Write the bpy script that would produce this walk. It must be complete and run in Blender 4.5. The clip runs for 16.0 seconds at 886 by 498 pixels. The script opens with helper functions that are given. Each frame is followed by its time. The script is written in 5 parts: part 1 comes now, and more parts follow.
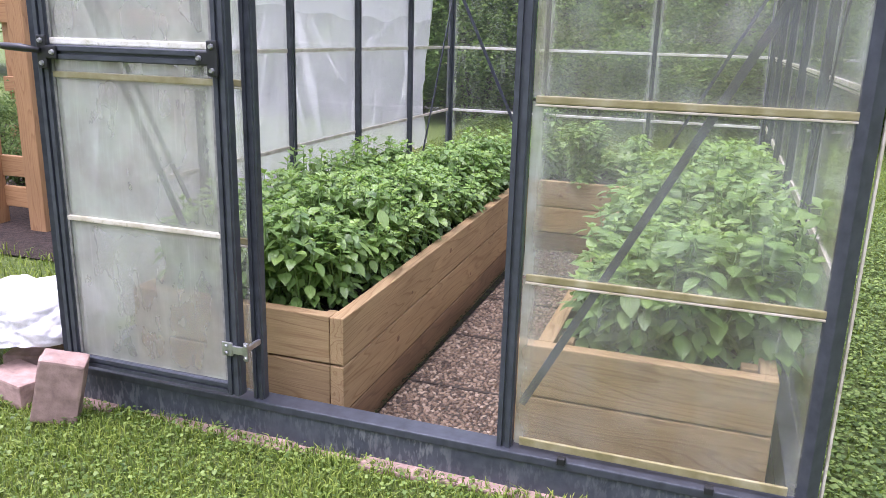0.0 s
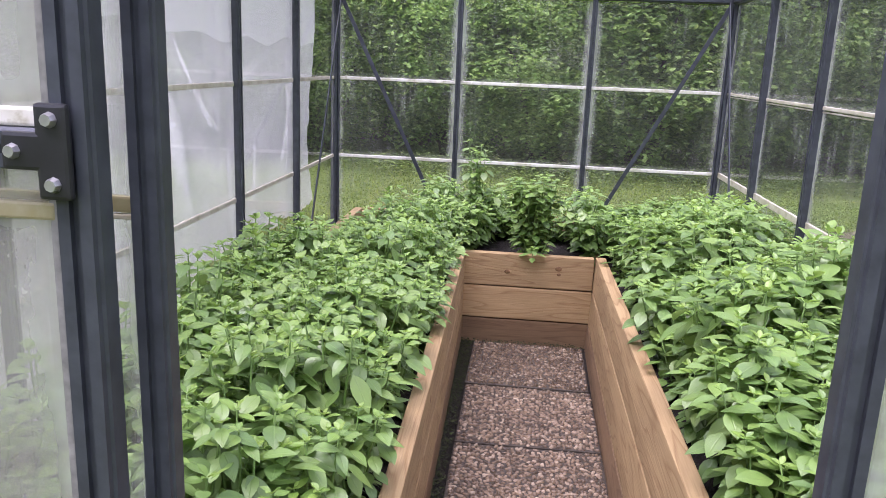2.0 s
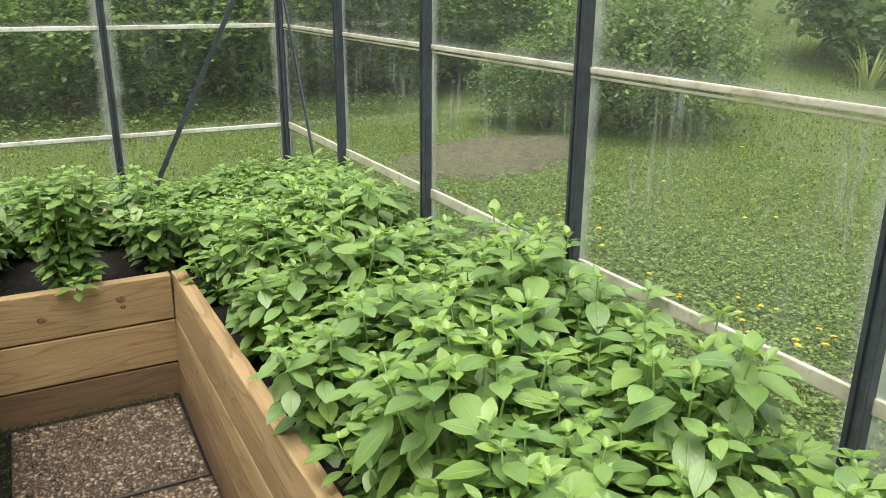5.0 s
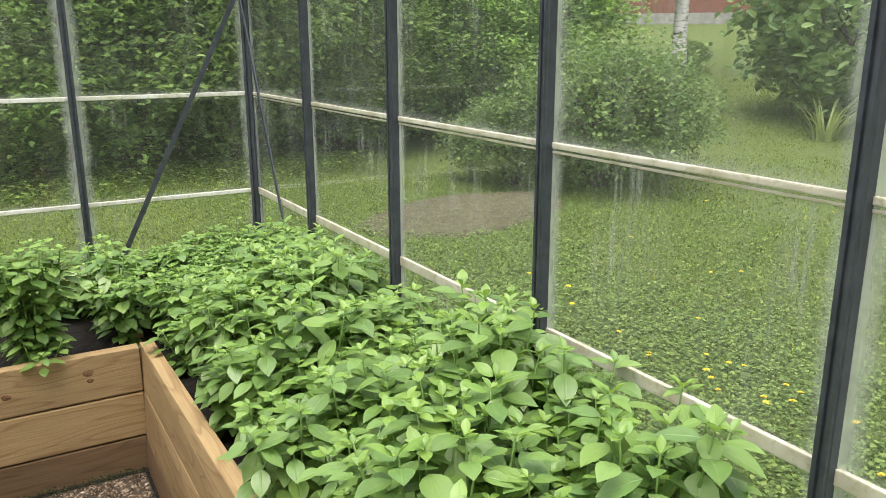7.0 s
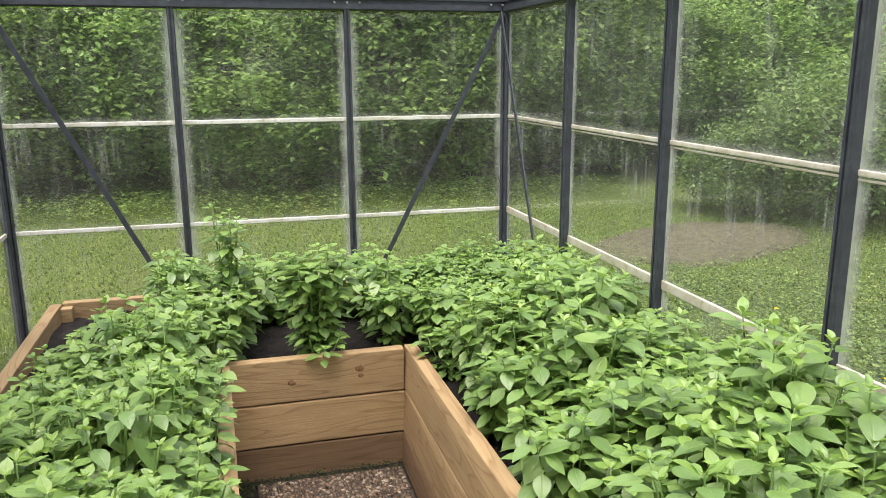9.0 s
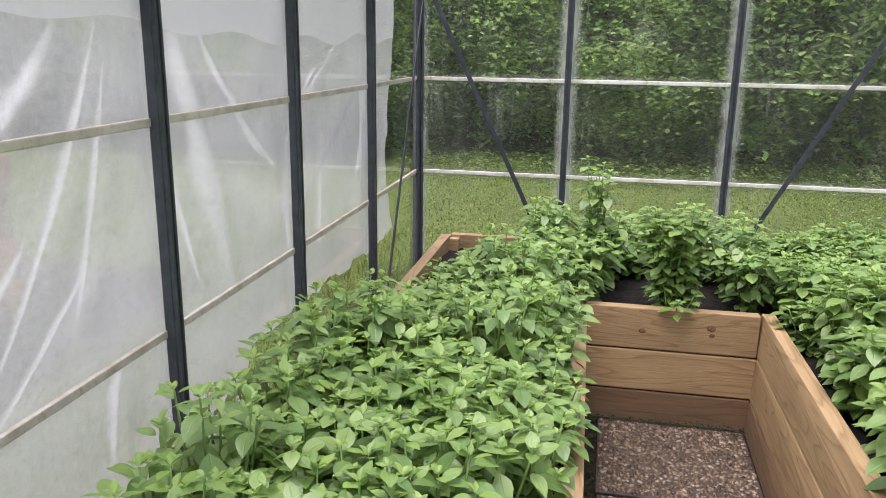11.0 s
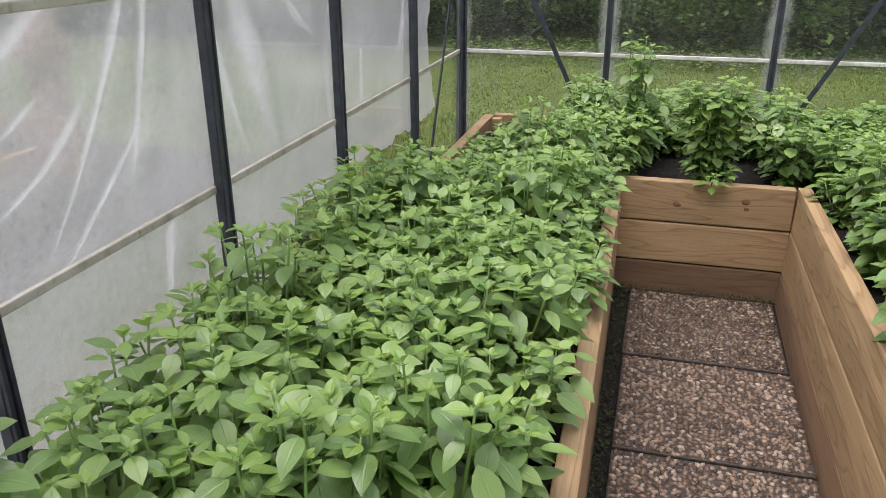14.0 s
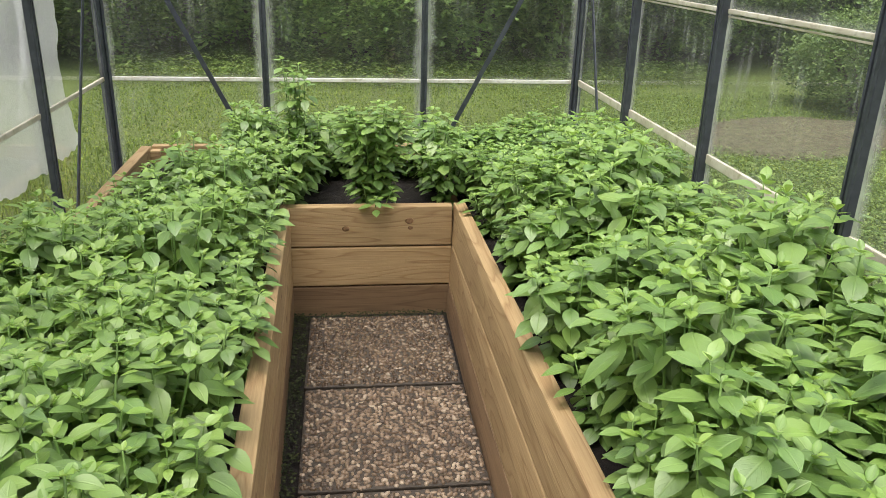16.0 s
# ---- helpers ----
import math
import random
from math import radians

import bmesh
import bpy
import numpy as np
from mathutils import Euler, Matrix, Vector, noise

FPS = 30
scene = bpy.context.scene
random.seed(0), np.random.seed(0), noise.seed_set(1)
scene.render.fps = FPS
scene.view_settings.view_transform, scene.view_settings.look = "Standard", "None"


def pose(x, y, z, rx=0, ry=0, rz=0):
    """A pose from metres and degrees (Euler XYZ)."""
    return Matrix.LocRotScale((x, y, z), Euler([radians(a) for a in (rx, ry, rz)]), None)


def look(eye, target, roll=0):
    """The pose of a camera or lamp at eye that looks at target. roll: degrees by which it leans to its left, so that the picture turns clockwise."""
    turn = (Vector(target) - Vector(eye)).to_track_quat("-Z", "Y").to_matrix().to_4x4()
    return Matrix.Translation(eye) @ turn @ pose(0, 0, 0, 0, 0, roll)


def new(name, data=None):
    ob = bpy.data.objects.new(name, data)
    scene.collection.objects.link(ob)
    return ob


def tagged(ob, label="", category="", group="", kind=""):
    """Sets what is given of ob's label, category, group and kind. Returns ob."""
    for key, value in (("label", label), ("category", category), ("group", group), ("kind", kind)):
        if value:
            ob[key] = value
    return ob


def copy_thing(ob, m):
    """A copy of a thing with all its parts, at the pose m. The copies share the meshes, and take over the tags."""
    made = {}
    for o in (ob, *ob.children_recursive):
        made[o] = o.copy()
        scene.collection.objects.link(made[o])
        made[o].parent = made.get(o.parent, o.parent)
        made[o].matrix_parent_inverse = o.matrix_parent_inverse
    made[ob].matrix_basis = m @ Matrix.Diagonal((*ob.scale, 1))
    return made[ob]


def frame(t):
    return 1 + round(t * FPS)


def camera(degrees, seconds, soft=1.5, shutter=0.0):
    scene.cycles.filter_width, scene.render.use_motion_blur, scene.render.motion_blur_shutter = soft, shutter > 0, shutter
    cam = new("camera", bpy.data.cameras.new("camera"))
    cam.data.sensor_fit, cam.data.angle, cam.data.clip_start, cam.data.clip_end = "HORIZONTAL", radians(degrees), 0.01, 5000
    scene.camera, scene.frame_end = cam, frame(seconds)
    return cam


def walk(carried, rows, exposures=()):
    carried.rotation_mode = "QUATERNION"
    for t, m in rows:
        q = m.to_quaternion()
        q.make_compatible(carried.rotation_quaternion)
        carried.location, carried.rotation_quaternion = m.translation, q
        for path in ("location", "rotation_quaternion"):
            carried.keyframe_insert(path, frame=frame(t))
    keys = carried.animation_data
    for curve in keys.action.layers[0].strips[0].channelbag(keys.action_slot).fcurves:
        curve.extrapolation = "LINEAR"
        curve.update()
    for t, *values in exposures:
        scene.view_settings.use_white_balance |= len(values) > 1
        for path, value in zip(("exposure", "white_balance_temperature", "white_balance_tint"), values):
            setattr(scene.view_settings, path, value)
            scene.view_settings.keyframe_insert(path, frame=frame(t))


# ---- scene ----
cam = camera(58.9, 16.0, soft=0.5)
PATH = [
    (0, (0.441, -4.552, 1.228), (-0.184, -2.727, 0.698), 1.6),
    (0.5, (0.195, -4.332, 1.242), (-0.48, -2.527, 0.708), 1.6),
    (1, (0.023, -4.068, 1.224), (-0.637, -2.254, 0.7), 2.1),
    (1.5, (-0.126, -3.751, 1.208), (-0.629, -1.878, 0.72), 3.8),
    (2, (-0.354, -3.501, 1.246), (-0.541, -1.565, 0.781), 2.3),
    (2.5, (-0.447, -3.245, 1.222), (-0.359, -1.310, 0.721), 1.9),
    (3, (-0.485, -3.001, 1.228), (-0.116, -1.126, 0.639), 1.3),
    (3.5, (-0.515, -2.763, 1.237), (0.085, -0.964, 0.6), 0.9),
    (4, (-0.482, -2.602, 1.253), (0.259, -0.865, 0.593), 0.6),
    (4.5, (-0.401, -2.531, 1.274), (0.435, -0.837, 0.616), 0.6),
    (5, (-0.366, -2.54, 1.301), (0.539, -0.873, 0.667), 0.4),
    (5.2, (-0.355, -2.545, 1.316), (0.571, -0.884, 0.696), 0.2),
    (7.3, (-0.364, -2.552, 1.354), (0.619, -0.883, 0.859), -0.2),
    (7.5, (-0.374, -2.552, 1.353), (0.596, -0.872, 0.868), -0.1),
    (8, (-0.385, -2.552, 1.364), (0.47, -0.805, 0.898), -0.4),
    (8.5, (-0.463, -2.535, 1.358), (0.234, -0.716, 0.906), -0.3),
    (9, (-0.55, -2.537, 1.352), (-0.037, -0.656, 0.904), -0.3),
    (9.5, (-0.61, -2.572, 1.351), (-0.249, -0.657, 0.902), -0.4),
    (10, (-0.639, -2.606, 1.341), (-0.489, -0.665, 0.884), 0.0),
    (10.2, (-0.598, -2.63, 1.332), (-0.58, -0.684, 0.87), 0.2),
    (12.3, (-0.569, -2.79, 1.25), (-1.203, -1.008, 0.601), -0.5),
    (12.5, (-0.565, -2.799, 1.272), (-1.215, -1.034, 0.595), -0.9),
    (13, (-0.552, -2.809, 1.23), (-1.215, -1.064, 0.512), -0.7),
    (13.5, (-0.531, -2.814, 1.225), (-1.151, -1.07, 0.466), -0.8),
    (14, (-0.497, -2.813, 1.239), (-0.987, -1.027, 0.485), -0.2),
    (14.5, (-0.455, -2.802, 1.263), (-0.756, -0.971, 0.518), -0.1),
    (15, (-0.438, -2.783, 1.286), (-0.588, -0.933, 0.543), 0.3),
    (15.5, (-0.418, -2.763, 1.288), (-0.382, -0.903, 0.554), 0.9),
    (16, (-0.394, -2.71, 1.29), (-0.147, -0.861, 0.568), 1.7),
]
walk(cam, [(t, look(eye, target, roll)) for t, eye, target, roll in PATH],
     exposures=[(0, 1.86, 6000, 33), (1.5, 1.7, 6050, 34), (2, 1.8, 6100, 37), (2.5, 1.8, 6200, 36), (3, 1.66, 6750, 23), (5, 1.6, 6900, 12), (8.5, 1.72, 6850, 16), (10, 1.8, 6600, 27), (12.3, 1.36, 6400, 28), (13.5, 1.36, 6400, 28), (14.5, 1.38, 6550, 23), (16, 1.58, 6900, 15)])

# ---- light ----
world = bpy.data.worlds.new("overcast_sky")
scene.world = world
world.use_nodes = True
wn = world.node_tree.nodes
sky = wn.new("ShaderNodeTexSky")
sky.sky_type = "NISHITA"
sky.sun_disc = False
sky.sun_elevation = radians(76.7)
sky.sun_rotation = radians(225)
sky.air_density, sky.dust_density, sky.ozone_density = 1.0, 1.5, 1.0
soft_white = wn.new("ShaderNodeHueSaturation")
soft_white.inputs["Saturation"].default_value = 0.4
world.node_tree.links.new(sky.outputs[0], soft_white.inputs["Color"])
world.node_tree.links.new(soft_white.outputs[0], wn["Background"].inputs[0])
wn["Background"].inputs[1].default_value = 0.15
sun = new("sun", bpy.data.lights.new("sun", "SUN"))
sun.data.energy, sun.data.angle, sun.data.color = 1.4, radians(50), (1.0, 0.985, 0.96)
sun.matrix_world = look((-2.0, -2.0, 12), (0, 0, 0))

# ---- sizes ----
XL, XR, YF, YB = -1.452, 0.735, -2.715, 1.035      # lines of the four walls
EAVE, RIDGE, XM = 1.62, 2.34, -0.36
LOW, UP = 0.685, 1.132                             # glazing strips
SILL = 0.165
GROUND = 0.06
JAMB_L, JAMB_R = -0.742, 0.0
BACK_POSTS = (-0.745, -0.01)
LEFT_POSTS = (-1.97, -1.272, -0.555, 0.22)
RIGHT_POSTS = (-1.895, -1.152, -0.405, 0.310)
BED = 0.40
SOIL = 0.335


# ---- material helpers ----
def material(name):
    m = bpy.data.materials.new(name)
    m.use_nodes = True
    return m, m.node_tree.nodes, m.node_tree.links, m.node_tree.nodes["Principled BSDF"]


def ramp(nodes, links, source, stops):
    r = nodes.new("ShaderNodeValToRGB")
    e = r.color_ramp.elements
    while len(e) < len(stops):
        e.new(0.5)
    for el, (p, c) in zip(e, stops):
        el.position, el.color = p, (*c, 1)
    links.new(source, r.inputs[0])
    return r.outputs[0]


def noise_tex(nodes, links, scale, detail=4.0, stretch=None, coord="Object", offset=None, rough=0.55):
    tc = nodes.new("ShaderNodeTexCoord")
    mp = nodes.new("ShaderNodeMapping")
    if stretch:
        mp.inputs["Scale"].default_value = stretch
    links.new(tc.outputs[coord], mp.inputs[0])
    if offset:
        links.new(offset, mp.inputs["Location"])
    n = nodes.new("ShaderNodeTexNoise")
    n.inputs["Scale"].default_value, n.inputs["Detail"].default_value = scale, detail
    n.inputs["Roughness"].default_value = rough
    links.new(mp.outputs[0], n.inputs["Vector"])
    return n.outputs["Fac"]


def math_node(nodes, links, op, a, b=None, c=None, clamp=False):
    n = nodes.new("ShaderNodeMath")
    n.operation, n.use_clamp = op, clamp
    for i, v in enumerate((a, b, c)):
        if v is None:
            continue
        if isinstance(v, (int, float)):
            n.inputs[i].default_value = v
        else:
            links.new(v, n.inputs[i])
    return n.outputs[0]


def mix_colour(nodes, links, fac, a, b, blend="MIX"):
    n = nodes.new("ShaderNodeMix")
    n.data_type, n.blend_type = "RGBA", blend
    for sock, v in ((n.inputs[0], fac), (n.inputs[6], a), (n.inputs[7], b)):
        if isinstance(v, (int, float)):
            sock.default_value = v
        elif isinstance(v, tuple):
            sock.default_value = (*v, 1)
        else:
            links.new(v, sock)
    return n.outputs[2]


def bump(nodes, links, height, bsdf, strength=0.3, distance=0.01):
    b = nodes.new("ShaderNodeBump")
    b.inputs["Strength"].default_value, b.inputs["Distance"].default_value = strength, distance
    links.new(height, b.inputs["Height"])
    links.new(b.outputs[0], bsdf.inputs["Normal"])


def object_random(nodes):
    return nodes.new("ShaderNodeObjectInfo").outputs["Random"]


def island_random(nodes):
    return nodes.new("ShaderNodeNewGeometry").outputs["Random Per Island"]


def simple(name, colour, rough, metal=0.0, scale=12.0, spread=0.25, relief=0.1, distance=0.004):
    """A surface of one colour with uneven tone, wear and fine relief."""
    m, n, l, p = material(name)
    f = noise_tex(n, l, scale, 6)
    dark = tuple(c * (1 - spread) for c in colour)
    light = tuple(min(1, c * (1 + spread)) for c in colour)
    l.new(ramp(n, l, f, [(0.3, dark), (0.7, light)]), p.inputs["Base Color"])
    p.inputs["Roughness"].default_value, p.inputs["Metallic"].default_value = rough, metal
    bump(n, l, noise_tex(n, l, scale * 8, 4), p, relief, distance)
    return m


# ---- materials ----
def make_wood(name, pale, dark, wet):
    m, n, l, p = material(name)
    rnd = object_random(n)
    comb = n.new("ShaderNodeCombineXYZ")
    l.new(math_node(n, l, "MULTIPLY", rnd, 37.0), comb.inputs[0])
    l.new(math_node(n, l, "MULTIPLY", rnd, 11.0), comb.inputs[1])
    l.new(math_node(n, l, "MULTIPLY", rnd, 7.0), comb.inputs[2])
    tc = n.new("ShaderNodeTexCoord")
    mp = n.new("ShaderNodeMapping")
    mp.inputs["Scale"].default_value = (0.8, 8.0, 8.0)
    l.new(tc.outputs["Object"], mp.inputs[0])
    l.new(comb.outputs[0], mp.inputs["Location"])
    warp = n.new("ShaderNodeTexNoise")
    warp.inputs["Scale"].default_value, warp.inputs["Detail"].default_value = 1.1, 2.0
    l.new(mp.outputs[0], warp.inputs["Vector"])
    rings = math_node(n, l, "FRACT", math_node(n, l, "MULTIPLY", warp.outputs["Fac"], 15.0))
    fibre = noise_tex(n, l, 24, 5, (0.35, 9, 9), offset=comb.outputs[0])
    grain = ramp(n, l, rings, [(0.0, pale), (0.66, tuple(a * 0.88 + b * 0.12 for a, b in zip(pale, dark))), (0.88, tuple(a * 0.42 + b * 0.58 for a, b in zip(pale, dark))), (1.0, pale)])
    c = mix_colour(n, l, 0.24, grain, ramp(n, l, fibre, [(0.3, tuple(v * 0.75 for v in dark)), (0.65, (1, 1, 1))]), "MULTIPLY")
    mould = noise_tex(n, l, 3.5, 6, (0.6, 1.6, 1.6), offset=comb.outputs[0])
    c = mix_colour(n, l, ramp(n, l, mould, [(0.45, (0, 0, 0)), (0.75, (wet, wet, wet))]), c, tuple(v * 0.45 for v in dark))
    tint = n.new("ShaderNodeHueSaturation")
    l.new(c, tint.inputs["Color"])
    l.new(math_node(n, l, "MULTIPLY_ADD", rnd, 0.3, 0.85), tint.inputs["Value"])
    l.new(tint.outputs[0], p.inputs["Base Color"])
    p.inputs["Roughness"].default_value = 0.72
    bump(n, l, math_node(n, l, "ADD", fibre, math_node(n, l, "MULTIPLY", rings, 0.4)), p, 0.35, 0.003)
    return m


WOOD = make_wood("larch_boards", (0.435, 0.305, 0.15), (0.225, 0.122, 0.047), 0.36)
# darker larch: damp tone plus the shade low beside the path, painted in
WOOD_DAMP_SHADED = make_wood("damp_shaded_larch_boards", (0.24, 0.152, 0.078), (0.12, 0.066, 0.030), 0.5)
WOOD_OUT = make_wood("new_timber", (0.46, 0.26, 0.12), (0.26, 0.12, 0.045), 0.3)
KNOT = simple("wood_knot", (0.19, 0.105, 0.048), 0.7, scale=60, spread=0.5)
FRAME = simple("anthracite_paint", (0.060, 0.068, 0.082), 0.42, 0.25, 30, 0.25, 0.05, 0.001)
def make_wet_paint():
    """Anthracite paint with rain runs and dried splashes."""
    m, n, l, p = material("rain_streaked_paint")
    tone = ramp(n, l, noise_tex(n, l, 30, 6), [(0.3, (0.055, 0.063, 0.078)), (0.7, (0.090, 0.102, 0.122))])
    runs = noise_tex(n, l, 95, 4, (1, 1, 0.3))
    where = ramp(n, l, noise_tex(n, l, 3.5, 3), [(0.42, (0, 0, 0)), (0.6, (0.8, 0.8, 0.8))])
    fac = math_node(n, l, "MULTIPLY", ramp(n, l, runs, [(0.48, (0, 0, 0)), (0.6, (1, 1, 1))]), where)
    l.new(mix_colour(n, l, fac, tone, (0.24, 0.25, 0.26)), p.inputs["Base Color"])
    p.inputs["Roughness"].default_value, p.inputs["Metallic"].default_value = 0.4, 0.2
    bump(n, l, runs, p, 0.1, 0.002)
    return m


FRAME_WET = make_wet_paint()
FRAME_DARK = simple("black_plastic", (0.018, 0.019, 0.021), 0.4, 0.0, 30, 0.3, 0.05, 0.001)
STEEL = simple("galvanised_steel", (0.52, 0.53, 0.54), 0.38, 0.9, 40, 0.2, 0.08, 0.001)
SEAL = simple("grey_rubber_seal", (0.22, 0.22, 0.20), 0.7, 0.0, 40, 0.35, 0.1, 0.001)
SOIL_MAT = simple("potting_soil", (0.022, 0.016, 0.012), 0.95, 0, 40, 0.6, 1.0, 0.02)
BRICK = simple("red_clay_paver", (0.36, 0.245, 0.21), 0.9, 0, 26, 0.3, 0.5, 0.004)
MULCH = simple("bark_mulch", (0.07, 0.045, 0.035), 0.95, 0, 45, 0.6, 1.0, 0.03)
BARK = simple("bark", (0.10, 0.085, 0.065), 0.95, 0, 18, 0.5, 0.8, 0.02)


def make_strip(name, low, mid, high):
    m, n, l, p = material(name)
    f = noise_tex(n, l, 14, 6)
    fine = noise_tex(n, l, 60, 4, (1, 1, 1))
    c = ramp(n, l, f, [(0.3, low), (0.5, mid), (0.75, high)])
    c = mix_colour(n, l, ramp(n, l, fine, [(0.55, (0, 0, 0)), (0.75, (0.7, 0.7, 0.7))]), c, (0.30, 0.27, 0.12))
    l.new(c, p.inputs["Base Color"])
    p.inputs["Roughness"].default_value = 0.35
    bump(n, l, fine, p, 0.15, 0.002)
    return m


STRIP = make_strip("white_glazing_strip", (0.58, 0.56, 0.44), (0.77, 0.76, 0.69), (0.84, 0.84, 0.80))
STRIP_CREAM = make_strip("cream_glazing_strip", (0.46, 0.42, 0.31), (0.60, 0.56, 0.45), (0.72, 0.69, 0.60))
STRIP_MOSSY = make_strip("mossy_glazing_strip", (0.17, 0.15, 0.06), (0.27, 0.24, 0.12), (0.42, 0.39, 0.26))
STRIP_LIP = make_strip("weathered_glazing_lip", (0.32, 0.29, 0.18), (0.46, 0.43, 0.33), (0.58, 0.55, 0.46))
STRIP_DULL = make_strip("dusty_glazing_strip", (0.42, 0.37, 0.28), (0.60, 0.55, 0.45), (0.72, 0.68, 0.59))


def make_pane(name, haze, streak, algae, edge):
    """Clear acrylic with rain streaks, dried drops, algae at its edges and a faint haze."""
    m, n, l, p = material(name)
    n.remove(p)
    rnd = object_random(n)
    comb = n.new("ShaderNodeCombineXYZ")
    for i, k in enumerate((31.0, 17.0, 23.0)):
        l.new(math_node(n, l, "MULTIPLY", rnd, k), comb.inputs[i])
    tc = n.new("ShaderNodeTexCoord")
    sep = n.new("ShaderNodeSeparateXYZ")
    l.new(tc.outputs["Generated"], sep.inputs[0])
    gx, gz = sep.outputs[0], sep.outputs[2]
    rag = noise_tex(n, l, 9, 5, offset=comb.outputs[0])
    side = math_node(n, l, "ABSOLUTE", math_node(n, l, "SUBTRACT", gx, 0.5))
    side = math_node(n, l, "MULTIPLY_ADD", rag, 0.05, side)
    side = ramp(n, l, side, [(0.462, (0, 0, 0)), (0.495, (0.5, 0.5, 0.5)), (0.522, (1, 1, 1))])
    rim = math_node(n, l, "ABSOLUTE", math_node(n, l, "SUBTRACT", gz, 0.5))
    rim = math_node(n, l, "MULTIPLY_ADD", rag, 0.05, rim)
    rim = ramp(n, l, rim, [(0.465, (0, 0, 0)), (0.51, (0.2, 0.2, 0.2)), (0.53, (0.8, 0.8, 0.8))])
    st = noise_tex(n, l, 95, 3, (1, 1, 0.05), offset=comb.outputs[0])
    st2 = noise_tex(n, l, 5, 3, (1.6, 1, 0.5), offset=comb.outputs[0])
    st = math_node(n, l, "MULTIPLY", ramp(n, l, st, [(0.52, (0, 0, 0)), (0.72, (1, 1, 1))]), ramp(n, l, st2, [(0.42, (0, 0, 0)), (0.65, (1, 1, 1))]))
    runs = ramp(n, l, math_node(n, l, "MULTIPLY_ADD", rag, 0.5, gz), [(0.55, (0.35, 0.35, 0.35)), (1.2, (1, 1, 1))])
    st = math_node(n, l, "MULTIPLY", st, runs)
    vo = n.new("ShaderNodeTexVoronoi")
    vo.inputs["Scale"].default_value = 150
    mp = n.new("ShaderNodeMapping")
    mp.inputs["Scale"].default_value = (1, 1, 0.55)
    l.new(tc.outputs["Object"], mp.inputs[0])
    l.new(comb.outputs[0], mp.inputs["Location"])
    l.new(mp.outputs[0], vo.inputs["Vector"])
    drops = ramp(n, l, vo.outputs["Distance"], [(0.12, (1, 1, 1)), (0.22, (0, 0, 0))])
    drops = math_node(n, l, "MULTIPLY", drops, ramp(n, l, noise_tex(n, l, 7, 4, offset=comb.outputs[0]), [(0.5, (0, 0, 0)), (0.68, (0.5, 0.5, 0.5))]))
    fac = math_node(n, l, "MULTIPLY_ADD", st, streak, haze)
    fac = math_node(n, l, "ADD", fac, math_node(n, l, "MULTIPLY", math_node(n, l, "MAXIMUM", side, rim), edge))
    fac = math_node(n, l, "ADD", fac, math_node(n, l, "MULTIPLY", drops, streak * 0.8))
    fac = math_node(n, l, "ADD", fac, math_node(n, l, "MULTIPLY", ramp(n, l, st2, [(0.35, (0, 0, 0)), (0.75, (1, 1, 1))]), haze * 0.8), clamp=True)
    tr = n.new("ShaderNodeBsdfTransparent")
    tr.inputs[0].default_value = (0.978, 0.984, 0.972, 1)
    gl = n.new("ShaderNodeBsdfGlossy")
    gl.inputs["Roughness"].default_value = 0.03
    lw = n.new("ShaderNodeLayerWeight")
    lw.inputs["Blend"].default_value = 0.5
    gloss = math_node(n, l, "MULTIPLY_ADD", math_node(n, l, "POWER", lw.outputs["Facing"], 5.0), 0.55, 0.03)
    clean = n.new("ShaderNodeMixShader")
    l.new(gloss, clean.inputs[0])
    l.new(tr.outputs[0], clean.inputs[1])
    l.new(gl.outputs[0], clean.inputs[2])
    col = ramp(n, l, rag, [(0.35, tuple(0.6 * (1 - algae) + a * algae for a in (0.30, 0.28, 0.10))), (0.65, (0.63, 0.67, 0.57))])
    df = n.new("ShaderNodeBsdfDiffuse")
    tl = n.new("ShaderNodeBsdfTranslucent")
    l.new(col, df.inputs[0])
    l.new(col, tl.inputs[0])
    dirt = n.new("ShaderNodeMixShader")
    l.new(df.outputs[0], dirt.inputs[1])
    l.new(tl.outputs[0], dirt.inputs[2])
    dirt.inputs[0].default_value = 0.6
    out = n.new("ShaderNodeMixShader")
    l.new(fac, out.inputs[0])
    l.new(clean.outputs[0], out.inputs[1])
    l.new(dirt.outputs[0], out.inputs[2])
    l.new(out.outputs[0], n["Material Output"].inputs[0])
    return m


PANE = make_pane("acrylic_pane", 0.024, 0.22, 0.25, 0.60)
PANE_RUNS = make_pane("streaked_acrylic_pane", 0.034, 0.48, 0.18, 0.55)
PANE_VEILED = make_pane("wiped_acrylic_pane", 0.012, 0.06, 0.2, 0.15)
PANE_DIRTY = make_pane("algae_acrylic_pane", 0.11, 0.16, 0.7, 0.35)
PANE_DOOR = make_pane("fogged_acrylic_pane", 0.31, 0.16, 0.35, 0.25)


